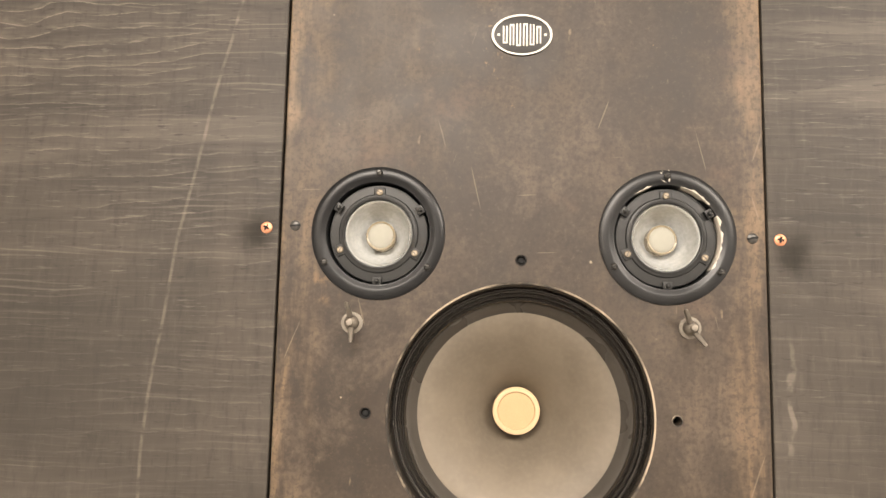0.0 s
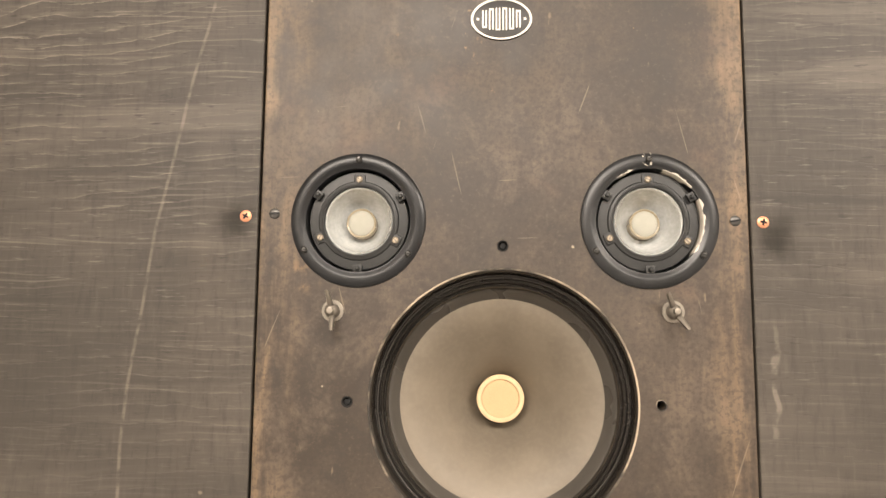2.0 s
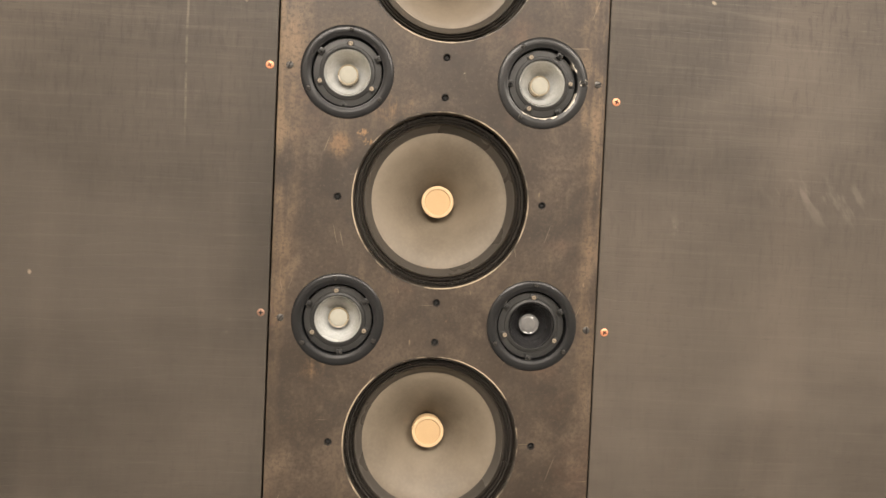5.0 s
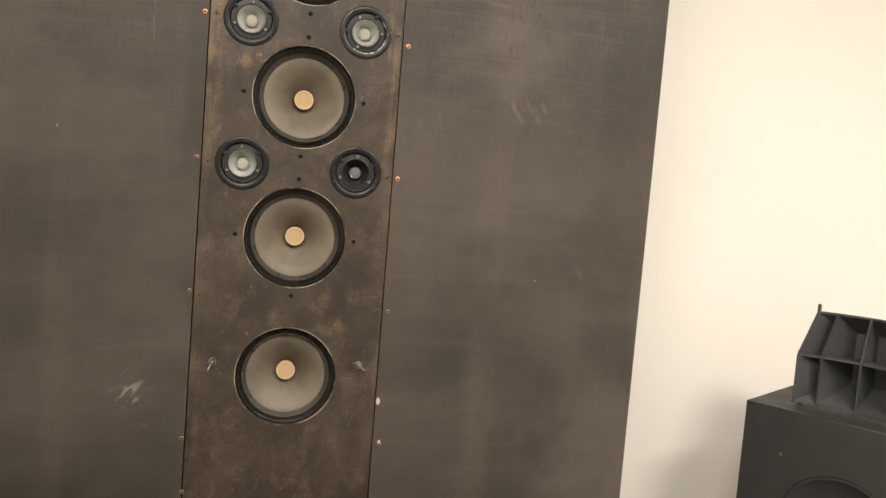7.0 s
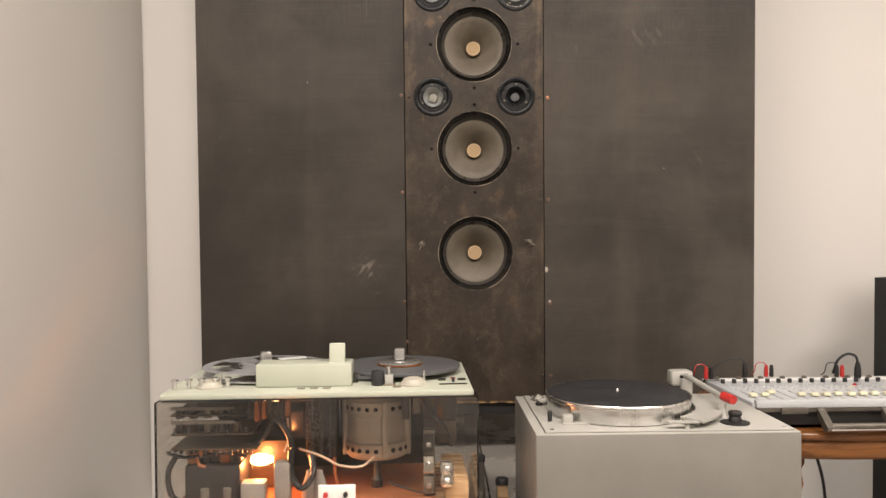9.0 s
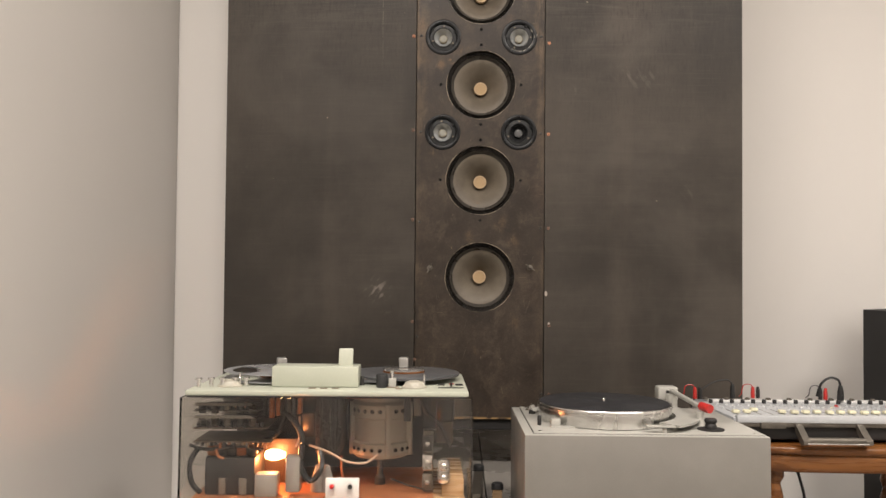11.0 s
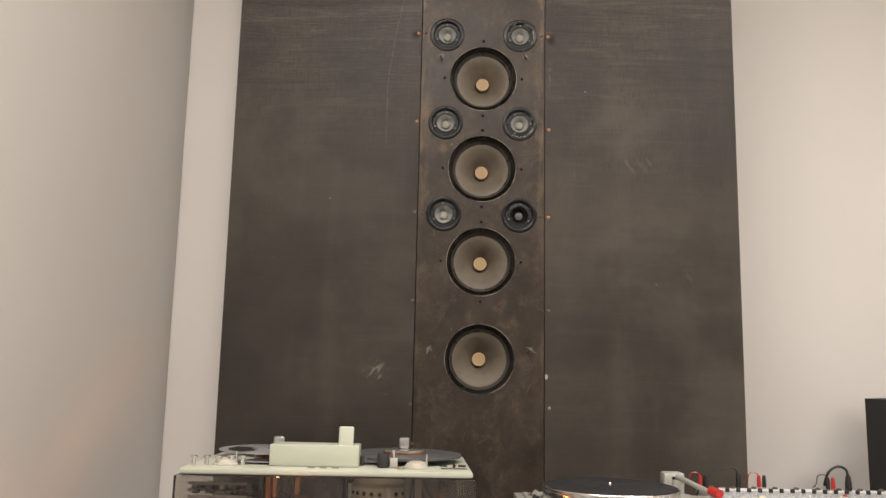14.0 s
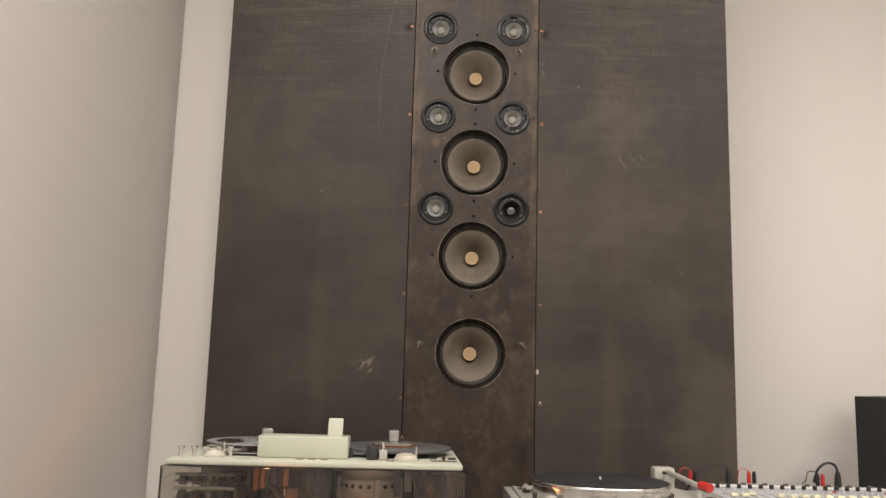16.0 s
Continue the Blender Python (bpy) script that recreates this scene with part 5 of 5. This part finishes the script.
# ---- loudspeaker with horn ----
spk = empty("floor_loudspeaker", pose(1.264, 0.289, 0, 0, 0, -56), label="tall black floor loudspeaker cabinet with a recessed woofer", category="loudspeaker")
holed_plate("front_board", [(0, LOW), (0.52, LOW), (0.52, 0.448), (0, 0.448)], [(0.262, 0.155, 0.150)], 0.018, 0.0015, M_SPKR, spk)
part("cabinet", box(0.0, 0.52, 0.0185, 0.36, LOW, 0.448, 0.002), M_SPKR, spk)
part("woofer_cone", lathe([(0.1495, 0.004), (0.143, 0.0025), (0.136, 0.006), (0.13, 0.010), (0.06, 0.0178), (0.045, 0.012), (0, 0.008)], (0.262, 0, 0.155), segs=64), M_RUBBER, spk, "dark paper cone", True)
for x, z in ((0.105, 0.325), (0.42, 0.325)):
    part("board_screw", lathe([(0.006, 0), (0.005, -0.002), (0, -0.003)], (x, 0, z), segs=14), M_STEEL, spk, smooth=True)

horn = empty("cellular_horn", pose(0, 0, 0.4525), label="dark grey cast multicell horn resting on the loudspeaker", category="horn")
H1, H2 = 0.135, 0.120
throat = Vector((1.70, 0.27))
mouth = [Vector((1.386, 0.262))]
for width, heading in ((0.058, -33), (0.098, -49), (0.098, -65), (0.058, -81)):
    mouth.append(mouth[-1] + width * Vector((math.cos(radians(heading)), math.sin(radians(heading)))))


def toward(p, k):
    return p + (throat - p) * k


for p in mouth:
    bm = bmesh.new()
    side = (throat - p).orthogonal().normalized() * 0.0025
    prof = [(0.0, 0.0), (0.0, H1), (0.16, H1 + H2), (0.45, H1 + H2 - 0.05), (0.45, 0.06)]
    for s_ in (-1, 1):
        bm.faces.new([bm.verts.new((*(toward(p, k) + side * s_), z)) for k, z in prof])
    bmesh.ops.bridge_loops(bm, edges=[e for e in bm.edges if e.is_boundary])
    bmesh.ops.recalc_face_normals(bm, faces=bm.faces)
    part("upright_fin", bm, M_HORN, horn)
for k0, z0, k1, z1 in ((0.0, 0.003, 0.45, 0.060), (0.0, H1, 0.45, 0.130), (0.16, H1 + H2, 0.45, H1 + H2 - 0.05)):
    bm = bmesh.new()
    for dz in (-0.003, 0.003):
        near = [bm.verts.new((*toward(p, k0), z0 + dz)) for p in mouth]
        rear = [bm.verts.new((*toward(p, k1), z1 + dz)) for p in mouth]
        for i in range(len(mouth) - 1):
            bm.faces.new((near[i], near[i + 1], rear[i + 1], rear[i]))
    bmesh.ops.bridge_loops(bm, edges=[e for e in bm.edges if e.is_boundary])
    bmesh.ops.recalc_face_normals(bm, faces=bm.faces)
    part("level_fin", bm, M_HORN, horn)
bm = bmesh.new()
vs = [[bm.verts.new((*toward(p, k), z)) for p in mouth] for k, z in ((0.44, 0.05), (0.44, 0.215), (0.85, 0.16), (0.85, 0.09))]
for a_, b_ in zip(vs, vs[1:]):
    for i in range(len(mouth) - 1):
        bm.faces.new((a_[i], a_[i + 1], b_[i + 1], b_[i]))
bmesh.ops.recalc_face_normals(bm, faces=bm.faces)
part("throat", bm, M_HORN, horn)
for p in (mouth[0], mouth[-1]):
    q = toward(p, 0.08)
    part("foot", rod((*q, -0.004), (*q, 0.006), 0.007), M_BLACK, horn)
q = toward(mouth[0], 0.17)
part("lug", box(q.x - 0.004, q.x + 0.004, q.y - 0.004, q.y + 0.004, H1 + H2 - 0.004, H1 + H2 + 0.022, 0.002), M_HORN, horn)

# ---- the equipment table ----
table = empty("equipment_table", label="plain grey-topped sloping equipment desk against the wall", category="table")
for x0, x1 in ((-0.645, 0.012), (0.0155, 0.600)):
    part("tabletop", box(x0, x1, -0.80, 0.640, -0.036, 0.0, 0.002), M_SLAB, table, "grey slab").matrix_basis = SLOPE
for x in (-0.60, 0.555):
    for y, top_z in ((-0.76, -0.033), (0.60, -0.066)):
        part("leg", box(x - 0.02, x + 0.02, y - 0.02, y + 0.02, LOW, top_z, 0.002), M_BLACK, table)

# ---- between the machines ----
for x, y, z, a, mt, lab in ((-0.004, -0.205, 0.058, -3, M_STEEL, "grey metal bar with a black end cap, lying low"), (0.036, -0.40, 0.060, -3, M_PINE, "pale wooden bar with a black end cap, lying low")):
    b = empty("capped_bar", SLOPE @ pose(x, y, 0, 0, 0, a), label=lab, category="bar", group="bars between the machines")
    part("bar", box(-0.012, 0.012, -0.25, 0.0, 0.0, z - 0.006, 0.004), mt, b, smooth=True)
    part("end_cap", lathe([(0.0145, z - 0.008), (0.0145, z + 0.004), (0.012, z + 0.008), (0, z + 0.008)], (0, -0.010, 0), "z", 20), M_RUBBER, b, smooth=True)
# white board added to fill the bright region below the right panel
tagged(part("bright_gap_board", box(0.268, 0.590, 0.105, 0.125, -0.020, 0.13, 0.002), M_WHITEP), "white board added to fill the bright gap under the side panel", "board")

# ---- floor tiles ----
TS = 0.40
tile = None
for i in range(-8, 9):
    for j in range(-13, 2):
        x, y = 0.02 + i * TS, 0.26 + j * TS
        if tile is None:
            bm = box(-TS / 2 + 0.0015, TS / 2 - 0.0015, -TS / 2 + 0.0015, TS / 2 - 0.0015, -0.010, 0.0, 0.001, segs=1)
            tile = part("tile", bm, M_TILE, floor)
            ob = tile
        else:
            ob = new("tile", tile.data)
            ob.parent = floor
        ob.matrix_basis = pose(x, y, LOW)
